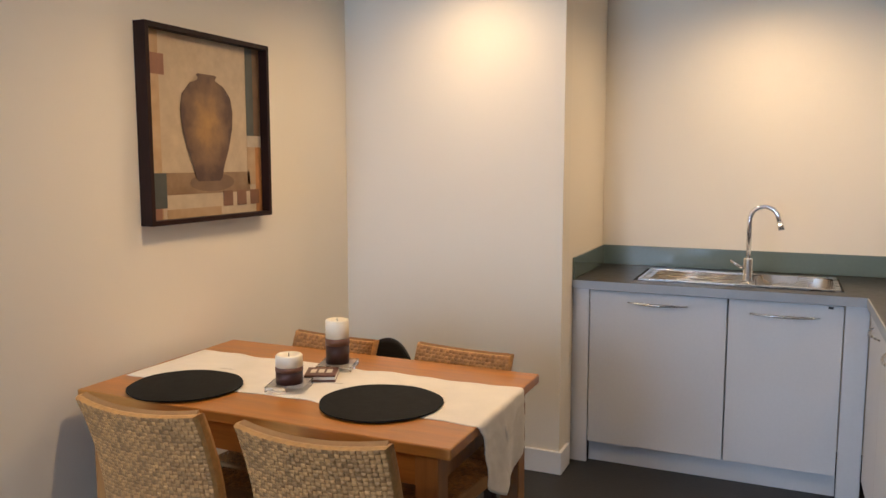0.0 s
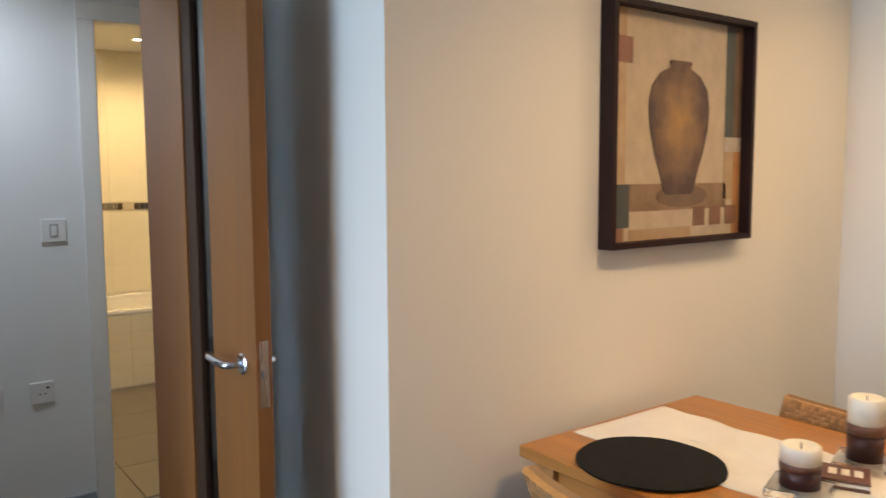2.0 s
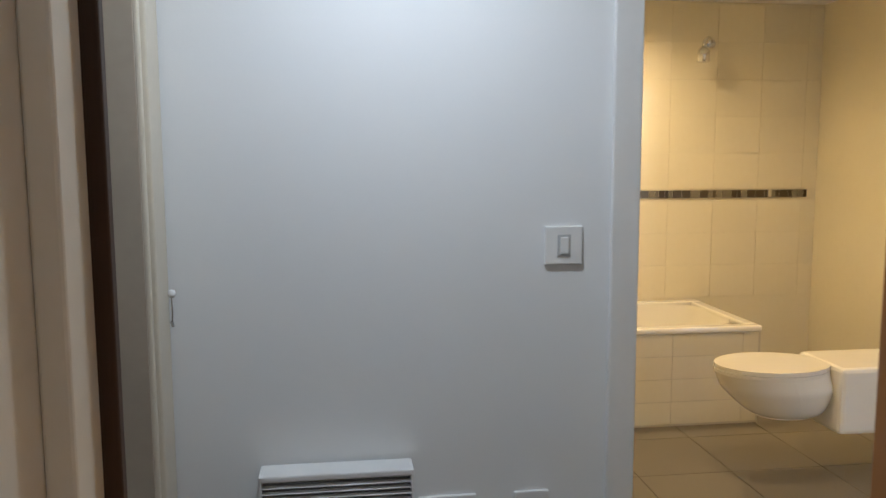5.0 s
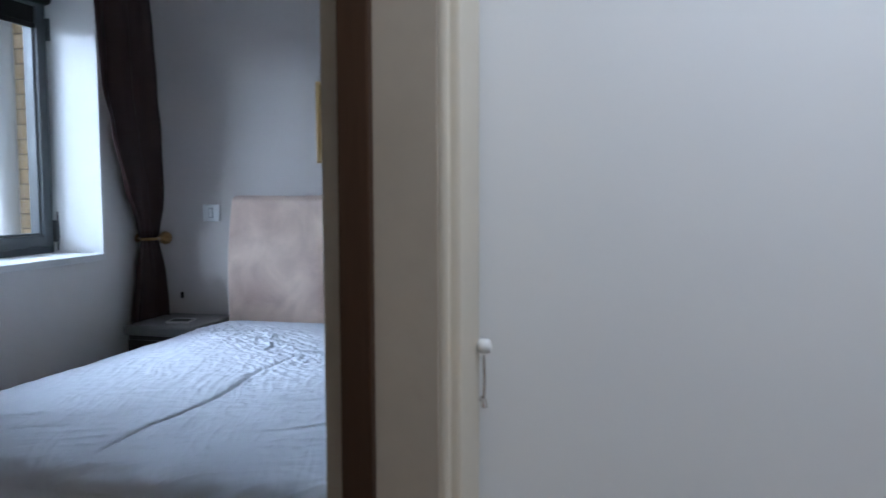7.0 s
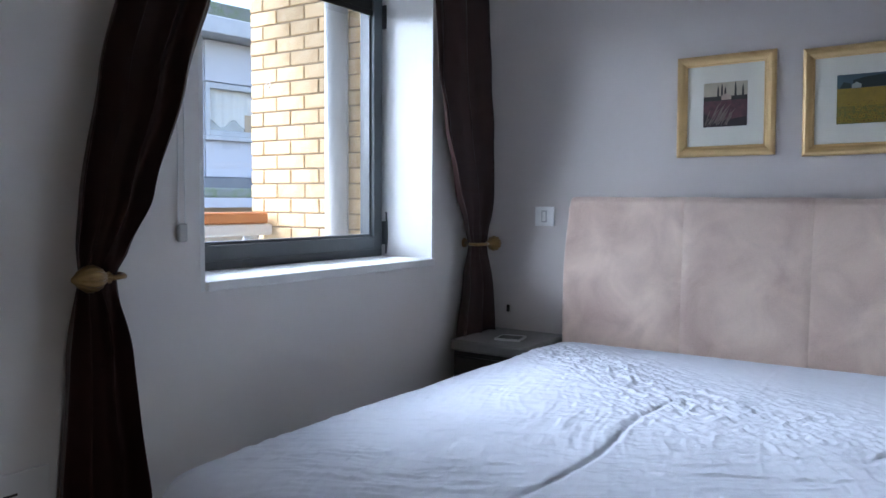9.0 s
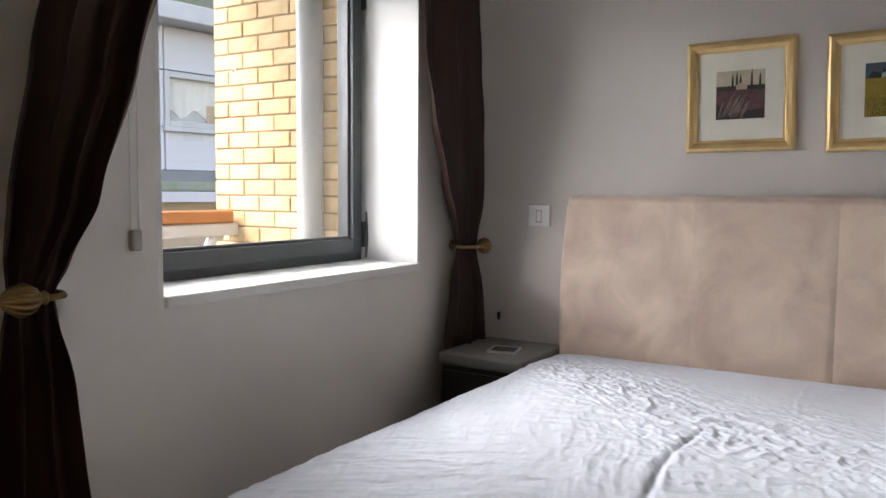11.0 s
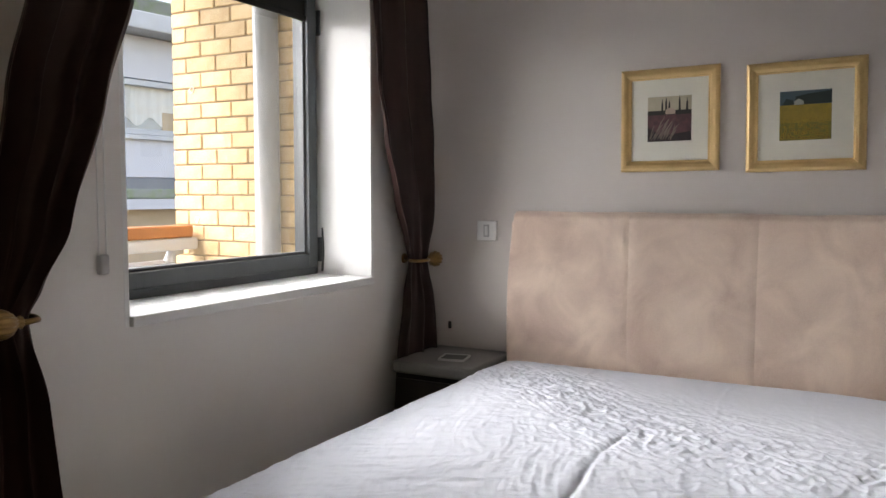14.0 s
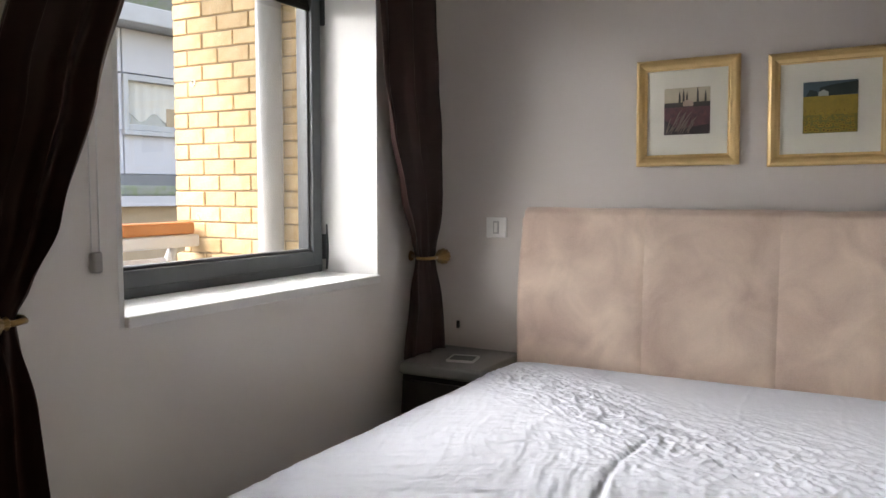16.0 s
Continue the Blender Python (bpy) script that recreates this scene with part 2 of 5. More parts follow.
def join(bm, own, m=None):
    if m:
        own.transform(m)
    if bm is None:
        return own
    me = bpy.data.meshes.new("scrap")
    own.to_mesh(me)
    own.free()
    bm.from_mesh(me)
    bpy.data.meshes.remove(me)
    return bm


def cyl(r, z0, z1, seg=24, x=0.0, y=0.0, r2=None, bm=None, m=None):
    own = bmesh.new()
    bmesh.ops.create_cone(own, cap_ends=True, segments=seg, radius1=r, radius2=r if r2 is None else r2, depth=z1 - z0,
                          matrix=Matrix.Translation((x, y, (z0 + z1) / 2)))
    return join(bm, own, m)


def lathe(profile, seg=32, bm=None, m=None):
    own = bmesh.new()
    rings = []
    for r, z in profile:
        rings.append([own.verts.new((r * math.cos(a), r * math.sin(a), z)) for a in (2 * math.pi * k / seg for k in range(seg))])
    for a, b in zip(rings, rings[1:]):
        for k in range(seg):
            own.faces.new((a[k], a[(k + 1) % seg], b[(k + 1) % seg], b[k]))
    if profile[0][0] > 1e-5:
        own.faces.new(rings[0][::-1])
    if profile[-1][0] > 1e-5:
        own.faces.new(rings[-1])
    bmesh.ops.remove_doubles(own, verts=own.verts, dist=1e-5)
    return join(bm, own, m)


def tube(points, r, seg=12, bm=None, m=None, radii=None):
    own = bmesh.new()
    pts = [Vector(p) for p in points]
    rings, up = [], None
    for i, p in enumerate(pts):
        d = (pts[min(i + 1, len(pts) - 1)] - pts[max(i - 1, 0)]).normalized()
        if up is None:
            up = d.orthogonal().normalized()
        up = (up - d * up.dot(d)).normalized()
        side = d.cross(up)
        rad = radii[i] if radii else r
        rings.append([own.verts.new(p + rad * (math.cos(a) * up + math.sin(a) * side)) for a in (2 * math.pi * k / seg for k in range(seg))])
    for a, b in zip(rings, rings[1:]):
        for k in range(seg):
            own.faces.new((a[k], a[(k + 1) % seg], b[(k + 1) % seg], b[k]))
    own.faces.new(rings[0][::-1]), own.faces.new(rings[-1])
    return join(bm, own, m)


def sheet(f, nu, nv, thick=0.0, bm=None):
    """A curved sheet f(u, v) -> point, given a thickness along its normals and closed round its rim."""
    own = bmesh.new()
    g = [[own.verts.new(f(i / nu, j / nv)) for j in range(nv + 1)] for i in range(nu + 1)]
    for i in range(nu):
        for j in range(nv):
            own.faces.new((g[i][j], g[i + 1][j], g[i + 1][j + 1], g[i][j + 1]))
    if thick:
        own.normal_update()
        k = [[own.verts.new(v.co - v.normal * thick) for v in row] for row in g]
        for i in range(nu):
            for j in range(nv):
                own.faces.new((k[i][j + 1], k[i + 1][j + 1], k[i + 1][j], k[i][j]))
        for i in range(nu):
            own.faces.new((g[i + 1][0], g[i][0], k[i][0], k[i + 1][0]))
            own.faces.new((g[i][nv], g[i + 1][nv], k[i + 1][nv], k[i][nv]))
        for j in range(nv):
            own.faces.new((g[0][j], g[0][j + 1], k[0][j + 1], k[0][j]))
            own.faces.new((g[nu][j + 1], g[nu][j], k[nu][j], k[nu][j + 1]))
    return join(bm, own)


def polygon(points, z0, z1, bm=None, m=None):
    """A flat plate from an outline in the xy plane."""
    own = bmesh.new()
    low = [own.verts.new((x, y, z0)) for x, y in points]
    f = own.faces.new(low)
    e = bmesh.ops.extrude_face_region(own, geom=[f])
    for v in e["geom"]:
        if isinstance(v, bmesh.types.BMVert):
            v.co.z = z1
    return join(bm, own, m)


def structure(name, bm, material, label, category=""):
    ob = part(name, bm, material, None, label)
    return tagged(ob, label, category or name.split("_")[0], kind="structure")


def wall_with_hole(axis, face, back, a0, a1, z1, holes):
    """A wall of thickness face..back along axis, from a0 to a1, with openings (b0, b1, zlow, zhigh) through it."""
    bm = bmesh.new()

    def piece(b0, b1, zl, zh):
        if b1 - b0 < 1e-4 or zh - zl < 1e-4:
            return
        lo, hi = min(face, back), max(face, back)
        if axis == "x":
            box(lo, hi, b0, b1, zl, zh, bm=bm)
        else:
            box(b0, b1, lo, hi, zl, zh, bm=bm)
    at = a0
    for b0, b1, zl, zh in sorted(holes):
        piece(at, b0, 0, z1)
        piece(b0, b1, 0, zl)
        piece(b0, b1, zh, z1)
        at = b1
    piece(at, a1, 0, z1)
    bmesh.ops.remove_doubles(bm, verts=bm.verts, dist=1e-5)
    return bm


H = 2.4            # ceiling height
HX = -1.914        # hall end wall
WY = -1.81        # bedroom window wall
HB = -4.45         # headboard wall
BACK = 3.756       # wall behind the dining table
KB = 4.60          # kitchen back wall

# ---- structure ----
structure("floor_dining", box(-0.93, 3.6, -2.6, KB + 0.1, -0.1, 0.0), DARKFLOOR, "dark slate-look vinyl floor of the dining kitchen", "floor")
structure("floor_hall", box(HX - 0.06, -0.93, 0.24, 3.2, -0.1, 0.0), DARKFLOOR, "dark floor of the small hall", "floor")
structure("floor_bedroom", box(HB - 0.1, -0.93, WY - 0.35, 0.24, -0.1, 0.0), CARPET, "unseen bedroom carpet, pale beige to bounce light", "floor")
structure("ceiling_dining", box(-0.93, 3.6, -2.6, KB + 0.1, H, H + 0.1), CEIL, "white plastered ceiling", "ceiling")
structure("ceiling_hall", box(HX - 0.06, -0.93, 0.24, 3.2, H, H + 0.1), CEIL, "white plastered ceiling of the hall", "ceiling")
structure("ceiling_bedroom", box(HB - 0.1, -0.93, WY - 0.35, 0.24, H, H + 0.1), CEIL, "white plastered ceiling of the bedroom", "ceiling")
structure("ceiling_bathroom", box(-4.9, HX - 0.06, 1.2, 3.9, H, H + 0.1), CEIL, "white bathroom ceiling", "ceiling")

structure("wall_picture", box(-0.15, 0.0, 1.655, BACK + 0.1, 0, H), CREAM, "cream painted wall with a picture", "wall")
structure("wall_return", box(-0.83, -0.15, 1.655, 1.80, 0, H), CREAM, "cream painted return wall beside the door", "wall")
structure("wall_dining_back", box(0.0, 1.13, BACK, BACK + 0.12, 0, H), CREAM, "cream painted wall behind the table", "wall")
structure("wall_nib", box(1.01, 1.13, BACK + 0.12, KB + 0.1, 0, H), CREAM, "cream painted end of the wall beside the kitchen", "wall")
structure("wall_kitchen", box(1.13, 3.6, KB, KB + 0.1, 0, H), CREAM, "cream painted kitchen wall", "wall")
structure("wall_east", box(3.5, 3.6, -2.5, KB, 0, H), DIMWALL, "unseen far wall of the living space, dark to cut bounced light", "wall")
structure("wall_south", wall_with_hole("y", -2.5, -2.6, -0.51, 3.6, H, [(-0.30, 1.20, 0.05, 2.3)]), DIMWALL, "unseen south wall with an opening, dark to cut bounced light", "wall")
structure("wall_door_left", box(-0.95, -0.51, -2.6, 0.511, 0, H), CREAM, "thick cream wall beside the hall doorway", "wall")
structure("wall_door", wall_with_hole("x", -0.83, -0.95, 0.511, 1.80, H, [(0.5111, 1.452, 0.0, 2.10)]), CREAM, "cream wall over and beside the hall doorway", "wall")
structure("wall_hall_far", wall_with_hole("x", HX, HX - 0.12, 0.365, 3.2, H, [(1.46, 2.28, 0.0, 2.10)]), WHITE, "white painted hall wall with the bathroom doorway", "wall")
structure("wall_hall_end", box(HX, -0.83, 3.1, 3.2, 0, H), WHITE, "white painted end wall of the hall", "wall")
structure("wall_hall_side", box(-0.95, -0.83, 1.80, 3.1, 0, H), WHITE, "white painted side wall of the hall", "wall")
structure("wall_bedroom_north", wall_with_hole("y", 0.365, 0.24, HB - 0.1, -0.95, H, [(-1.779, -0.988, 0.0, 2.10)]), SHELL, "off-white wall with the bedroom doorway", "wall")
structure("wall_headboard", box(HB - 0.1, HB, WY - 0.35, 0.24, 0, H), GREY, "taupe grey wall behind the bed", "wall")
structure("wall_window", wall_with_hole("y", WY, WY - 0.35, HB, -0.95, H, [(-4.055, -2.885, 1.02, 2.25)]), SHELL, "off-white wall with a deep window", "wall")
structure("wall_bath_back", box(-4.9, -4.8, 1.2, 3.9, 0, H), TILE, "cream tiled bathroom wall", "wall")
structure("wall_bath_left", box(-4.8, HX - 0.12, 1.2, 1.3, 0, H), TILE, "cream tiled bathroom side wall", "wall")
structure("wall_bath_right", box(-4.8, HX - 0.12, 3.8, 3.9, 0, H), TILE, "cream tiled bathroom side wall", "wall")
structure("floor_bathroom", box(-4.9, HX - 0.06, 1.2, 3.9, -0.1, -0.006), FLOORTILE, "taupe tiled bathroom floor", "floor")


# ---- door linings, doors, skirting ----
def lining(name, axis, near, far, a0, a1, top, material, label, stop_at=None, stop=0.03, proud=0.015):
    """A door lining: two jambs and a head between near and far faces; a0..a1 is the clear opening."""
    t = thing(name, Matrix.Identity(4), label, "door frame")
    lo, hi = min(near, far), max(near, far)

    def put(nm, p0, p1, b0, b1, z0, z1, m=material):
        bm = box(p0, p1, b0, b1, z0, z1, 0.002) if axis == "x" else box(b0, b1, p0, p1, z0, z1, 0.002)
        part(nm, bm, m, t)
    put("jamb", lo, hi, a0 - 0.022, a0, 0, top)
    put("jamb", lo, hi, a1, a1 + 0.022, 0, top)
    put("head", lo, hi, a0 - 0.022, a1 + 0.022, top, top + 0.022)
    if stop_at is not None:
        put("door_stop", stop_at, stop_at + stop, a0, a0 + proud, 0, top - 0.001, DARKOAK)
        put("door_stop", stop_at, stop_at + stop, a1 - proud, a1, 0, top - 0.001, DARKOAK)
        put("door_stop", stop_at, stop_at + stop, a0, a1, top - proud, top, DARKOAK)
    tagged(t, kind="structure")
    return t


def architrave(name, axis, face, out, a0, a1, top, width, material, label):
    """Flat casing round an opening on one face of a wall; out is the side on which it stands proud."""
    t = thing(name, Matrix.Identity(4), label, "trim")
    f0, f1 = (face, face + out * 0.016)
    lo, hi = min(f0, f1), max(f0, f1)

    def put(b0, b1, z0, z1, e=0.0):
        own = box(lo, hi + e, b0, b1, z0, z1, 0.004) if axis == "x" else box(b0, b1, lo, hi + e, z0, z1, 0.004)
        part("casing", own, material, t)
    put(a0 - width, a0, 0, top)
    put(a1, a1 + width, 0, top)
    put(a0 - width, a1 + width, top, top + width)
    tagged(t, kind="structure")
    return t


dining_frame = lining("door_frame_dining", "x", -0.828, -0.952, 0.533, 1.430, 2.078, CREAMTRIM, "cream painted door lining")
lining("door_frame_bedroom", "y", 0.367, 0.238, -1.757, -1.01, 2.078, TAUPE, "taupe painted door lining of the bedroom", 0.262, 0.035)
lining("door_frame_bathroom", "x", HX + 0.002, HX - 0.122, 1.482, 2.258, 2.078, GLOSS, "white painted bathroom door lining")
architrave("trim_bathroom", "x", HX, 1, 1.478, 2.262, 2.078, 0.07, GLOSS, "white painted bathroom door casing")
part("jamb", box(-0.829, -0.508, 0.511, 0.551, 0, 2.10, 0.002), CREAMTRIM, dining_frame)
part("door_stop", box(-0.758, -0.695, 0.551, 0.574, 0, 2.078, 0.003), CREAMTRIM, dining_frame)
part("seal_strip", box(-0.772, -0.758, 0.551, 0.588, 0, 2.078, 0.002), DARKOAK, dining_frame, "dark edge strip")
architrave("trim_hall", "x", -0.95, -1, 0.511, 1.434, 2.078, 0.06, GLOSS, "white painted door casing in the hall")


def bedroom_casing():
    t = thing("trim_bedroom", Matrix.Identity(4), "cream painted moulded casing of the bedroom door", "trim")
    for x0, x1, d in ((-1.772, -1.757, 0.012), (-1.790, -1.772, 0.022), (-1.900, -1.790, 0.017)):
        part("moulding", box(x0, x1, 0.365, 0.365 + d, 0, 2.15, 0.004), CREAMTRIM, t)
    part("casing", box(-1.01, -0.967, 0.365, 0.382, 0, 2.15, 0.004), CREAMTRIM, t)
    part("casing", box(-1.757, -1.01, 0.365, 0.382, 2.08, 2.15, 0.004), CREAMTRIM, t)
    tagged(t, kind="structure")
    hook = thing("door_hook", pose(-1.884, 0.382, 1.135), "small white plastic hook on the door casing", "hook")
    part("knob", lathe([(0.0, -0.009), (0.007, -0.007), (0.009, 0.0), (0.007, 0.008), (0.0, 0.010)], 16, m=pose(0, 0.009, 0.010)), PLASTIC, hook, smooth=True)
    part("arm", tube([(0, 0.008, 0.0), (0, 0.009, -0.03), (0, 0.008, -0.055)], 0.0016, 8), STEEL, hook, "thin metal arm")
    part("catch", tube([(0, 0.003, -0.053), (0.0, 0.008, -0.056), (0.003, 0.010, -0.064)], 0.0035, 8), STEEL, hook)


bedroom_casing()


def lever(side, leaf):
    """A round-bar lever handle with its rose on one face of a door leaf (local y points out of the leaf)."""
    y = side
    h = part("handle", tube([(0.665, 0.022 * y, 0.998), (0.665, 0.05 * y, 0.998), (0.66, 0.062 * y, 0.998), (0.645, 0.067 * y, 0.998), (0.605, 0.068 * y, 0.999), (0.56, 0.066 * y, 1.002), (0.54, 0.06 * y, 1.003)], 0.0095, 14), CHROME, leaf, "chrome lever handle", True)
    part("rose", lathe([(0.0, 0.0), (0.026, 0.0), (0.026, 0.007), (0.022, 0.010), (0.0, 0.010)], 28, m=Matrix.Translation((0.665, 0.021 * y, 0.998)) @ pose(0, 0, 0, -90 * y)), CHROME, h)


def door_leaf(name, m, width, label):
    """A flush veneered leaf with an off-centre tall glazed slot."""
    t = thing(name, m, label, "door")
    g0, g1, z0, z1 = 0.375, 0.470, 0.30, 1.98
    for x0, x1, za, zb in ((0.002, g0 - 0.065, 0.006, 2.07), (g1 + 0.008, width, 0.006, 2.07), (g0 - 0.065, g1 + 0.008, 0.006, z0 - 0.02), (g0 - 0.065, g1 + 0.008, z1 + 0.02, 2.07)):
        part("leaf", box(x0, x1, -0.021, 0.021, za, zb, 0.0015), BEECH, t)
    for x0, x1 in ((g0 - 0.0645, g0), (g1, g1 + 0.0075)):
        part("glazing_bead", box(x0, x1, -0.016, 0.016, z0 - 0.019, z1 + 0.019, 0.003), DARKOAK, t, "dark stained glazing bead")
    part("pane", box(g0, g1, -0.004, 0.004, z0 - 0.019, z1 + 0.019), DARKGLASS, t, "narrow glass strip, tinted dark to cut light")
    lever(-1, t), lever(1, t)
    part("latch_plate", box(width - 0.001, width + 0.002, -0.011, 0.011, 0.90, 1.06, 0.001), STEEL, t, "steel latch plate")
    part("latch_bolt", box(width, width + 0.010, -0.006, 0.006, 0.97, 0.99, 0.001), STEEL, t)
    for z in (0.22, 1.05, 1.84):
        part("hinge", cyl(0.007, z - 0.05, z + 0.05, 12, -0.004, 0.024), STEEL, t, "steel butt hinge")
    return tagged(t, kind="structure")


door_leaf("door_dining", pose(-0.925, 1.405, 0, 0, 0, 2.1), 0.73, "open beech door with a narrow glazed slot and chrome levers")
frame_ob = bpy.data.objects["door_frame_bedroom"]
hg = part("hinge", box(-1.7565, -1.752, 0.240, 0.262, 0.885, 0.975, 0.001), BLACKWOOD, frame_ob, "dark bronze butt hinge")
part("knuckle", cyl(0.008, 0.88, 0.98, 14, -1.752, 0.236), BLACKWOOD, hg)


def skirting(name, x0, x1, y0, y1, h, label, material=None):
    bm = box(x0, x1, y0, y1, 0, h, 0.004)
    structure(name, bm, material or GLOSS, label, "baseboard")


skirting("baseboard_dining_back", 0.016, 1.14, BACK - 0.016, BACK, 0.11, "white painted skirting board")
skirting("baseboard_nib", 1.13, 1.146, BACK - 0.016, 3.90, 0.11, "white painted skirting board")
skirting("baseboard_picture", 0.0, 0.016, 1.655, BACK, 0.11, "white painted skirting board")
skirting("baseboard_hall", HX, HX + 0.014, 0.385, 1.405, 0.13, "grey painted skirting board in the hall", EDGE)
skirting("baseboard_window", HB + 0.014, -0.95, WY, WY + 0.014, 0.10, "white painted skirting board in the bedroom")
skirting("baseboard_headboard", HB, HB + 0.014, WY, 0.24, 0.10, "white painted skirting board in the bedroom")


# ---- dining table and what stands on it ----
def dining_table():
    t = thing("dining_table", pose(0.69, 2.391, 0), "honey oak dining table pushed against the cream wall", "table")
    part("tabletop", box(-0.634, 0.634, -0.376, 0.376, 0.723, 0.755, 0.005, 3), OAK, t)
    for x, y in ((-0.56, -0.325), (0.56, -0.325), (-0.56, 0.325), (0.56, 0.325)):
        part("leg", box(x - 0.033, x + 0.033, y - 0.033, y + 0.033, 0, 0.722, 0.004), OAKLEG, t)
    for y in (-0.33, 0.33):
        part("apron", box(-0.526, 0.526, y - 0.011, y + 0.011, 0.63, 0.7215, 0.002), OAK, t)
    for x in (-0.565, 0.565):
        part("apron", box(x - 0.011, x + 0.011, -0.291, 0.291, 0.63, 0.7215, 0.002), OAKLEG, t)


dining_table()


def woven(f, nu, nv, depth):
    """A woven surface f(u, v) -> (point, normal): flat strands going over and under in a chequer."""
    bm = bmesh.new()
    for i in range(nu):
        for j in range(nv):
            flat_u = (i + j) % 2 == 0
            g = []
            for a in (-0.56, -0.36, 0.36, 0.56):
                row = []
                for b in (-0.42, -0.3, 0.3, 0.42):
                    du, dv = (a, b) if flat_u else (b, a)
                    p, n = f(min(1, max(0, (i + 0.5 + du) / nu)), min(1, max(0, (j + 0.5 + dv) / nv)))
                    up = (-0.7 if abs(a) > 0.5 else 0.85) + (-0.25 if abs(b) > 0.4 else 0.1)
                    row.append(bm.verts.new(Vector(p) + Vector(n) * depth * up))
                g.append(row)
            for a in range(3):
                for b in range(3):
                    bm.faces.new((g[a][b], g[a + 1][b], g[a + 1][b + 1], g[a][b + 1]))
    return bm


def woven_chair(m, label):
    t = thing("dining_chair", m, label, "chair", "woven chairs round the table")
    w = 0.195
    lean = 0.16

    def spine(v):
        return -0.21 - lean * v * v * 0.55, 0.44 + 0.385 * v

    def back(side):
        def f(u, v):
            y, z = spine(v)
            x = (u * 2 - 1) * w * (1 + 0.02 * v)
            bow = 0.03 * (1 - (u * 2 - 1) ** 2)
            return (x, y - bow * 0.9 + side * 0.019, z + 0.012 * bow / 0.03 * v * -1 + 0.012 * v), (0, side, 0)
        return f
    bm = woven(back(-1), 30, 32, 0.0026)
    other = woven(back(1), 30, 32, 0.0026)
    join(bm, other)
    back_part = part("backrest", bm, SEAGRASS, t, "woven seagrass backrest", True)
    part("core", sheet(lambda u, v: Vector(back(-0.7)(u, v)[0]), 12, 8, 0.026), SEAGRASSBACK, back_part)
    edge = bmesh.new()
    n = 28
    rows = []
    for k in range(3 * n + 1):
        if k <= n:
            u, v = 0.0, k / n
        elif k <= 2 * n:
            u, v = (k - n) / n, 1.0
        else:
            u, v = 1.0, 1 - (k - 2 * n) / n
        a, b = back(-1)(u, v)[0], back(1)(u, v)[0]
        s = 1 + 0.06 * (k % 2)
        mid = (Vector(a) + Vector(b)) / 2
        out = Vector((-1 if u == 0 else 1 if u == 1 else 0, 0, 1 if v == 1 else 0)) * 0.004 * s
        rows.append([edge.verts.new(Vector(a) + (Vector(a) - mid) * 0.08 * s), edge.verts.new(Vector(a) * 0.75 + Vector(b) * 0.25 + out), edge.verts.new(Vector(a) * 0.25 + Vector(b) * 0.75 + out), edge.verts.new(Vector(b) + (Vector(b) - mid) * 0.08 * s)])
    for r0, r1 in zip(rows, rows[1:]):
        for j in range(3):
            edge.faces.new((r0[j], r1[j], r1[j + 1], r0[j + 1]))
    part("binding", edge, LITWRAP, t, "wrapped seagrass edge, coloured as if lit from above")

    def seat(u, v):
        x, y = (u * 2 - 1) * w, -0.2 + 0.4 * v
        sag = 0.012 * (1 - (u * 2 - 1) ** 2) * (1 - (v * 2 - 1) ** 2)
        return (x, y, 0.462 - sag), (0, 0, 1)
    part("seat", woven(seat, 30, 32, 0.0026), SEAGRASS, t, "woven seagrass seat", True)
    part("seat_frame", box(-w, w, -0.2, 0.2, 0.405, 0.455, 0.008), SEAGRASSBACK, t)
    for x, y in ((-0.17, 0.175), (0.17, 0.175), (-0.17, -0.185), (0.17, -0.185)):
        part("leg", box(x - 0.018, x + 0.018, y - 0.018, y + 0.018, 0, 0.405, 0.003), DARKOAK, t, "dark wooden leg")
    return t


chair = woven_chair(pose(0.55, 2.075, 0, 0, 0, 0), "woven seagrass dining chair with dark legs tucked in at the table")
copy_thing(chair, pose(1.07, 2.07, 0, 0, 0, 2))
copy_thing(chair, pose(0.475, 2.535, 0, 0, 0, 174) @ Matrix.Diagonal((0.93, 0.955, 0.955, 1)))
copy_thing(chair, pose(1.003, 2.535, 0, 0, 0, 174) @ Matrix.Diagonal((0.93, 0.955, 0.955, 1)))


def black_chair():
    t = thing("plastic_chair", pose(0.575, 3.08, 0), "black curved plastic chair back behind the table", "chair")
    part("backrest", sheet(lambda u, v: (0.14 * (u * 2 - 1) * (1 - 0.35 * v ** 3), 0.03 * (1 - (u * 2 - 1) ** 2), 0.45 + 0.285 * v - 0.05 * (u * 2 - 1) ** 2 * v), 20, 14, 0.012), BLACKWOOD, t, smooth=True)
    part("seat", box(-0.16, 0.16, -0.26, 0.02, 0.43, 0.45, 0.008), BLACKWOOD, t)
    for x in (-0.13, 0.13):
        for y in (-0.22, 0.0):
            part("leg", cyl(0.011, 0, 0.43, 12, x, y), STEEL, t)


black_chair()


def round_mat(x, y, ang, r, label):
    pts = []
    for k in range(72):
        a = 2 * math.pi * k / 72
        q = r * (1 + 0.012 * math.sin(3 * a + x) + 0.008 * math.sin(7 * a))
        pts.append((q * math.cos(a) * 1.03, q * math.sin(a)))
    ob = part("placemat", polygon(pts, 0.0, 0.004), BLACKMAT)
    ob.matrix_world = pose(x, y, 0.7605, 0, 0, ang)
    tagged(ob, label, "placemat", "round placemats")


round_mat(0.352, 2.168, 0, 0.172, "round black rubber placemat on the oak table")
round_mat(0.996, 2.262, 20, 0.176, "round black rubber placemat overlapping the linen runner")


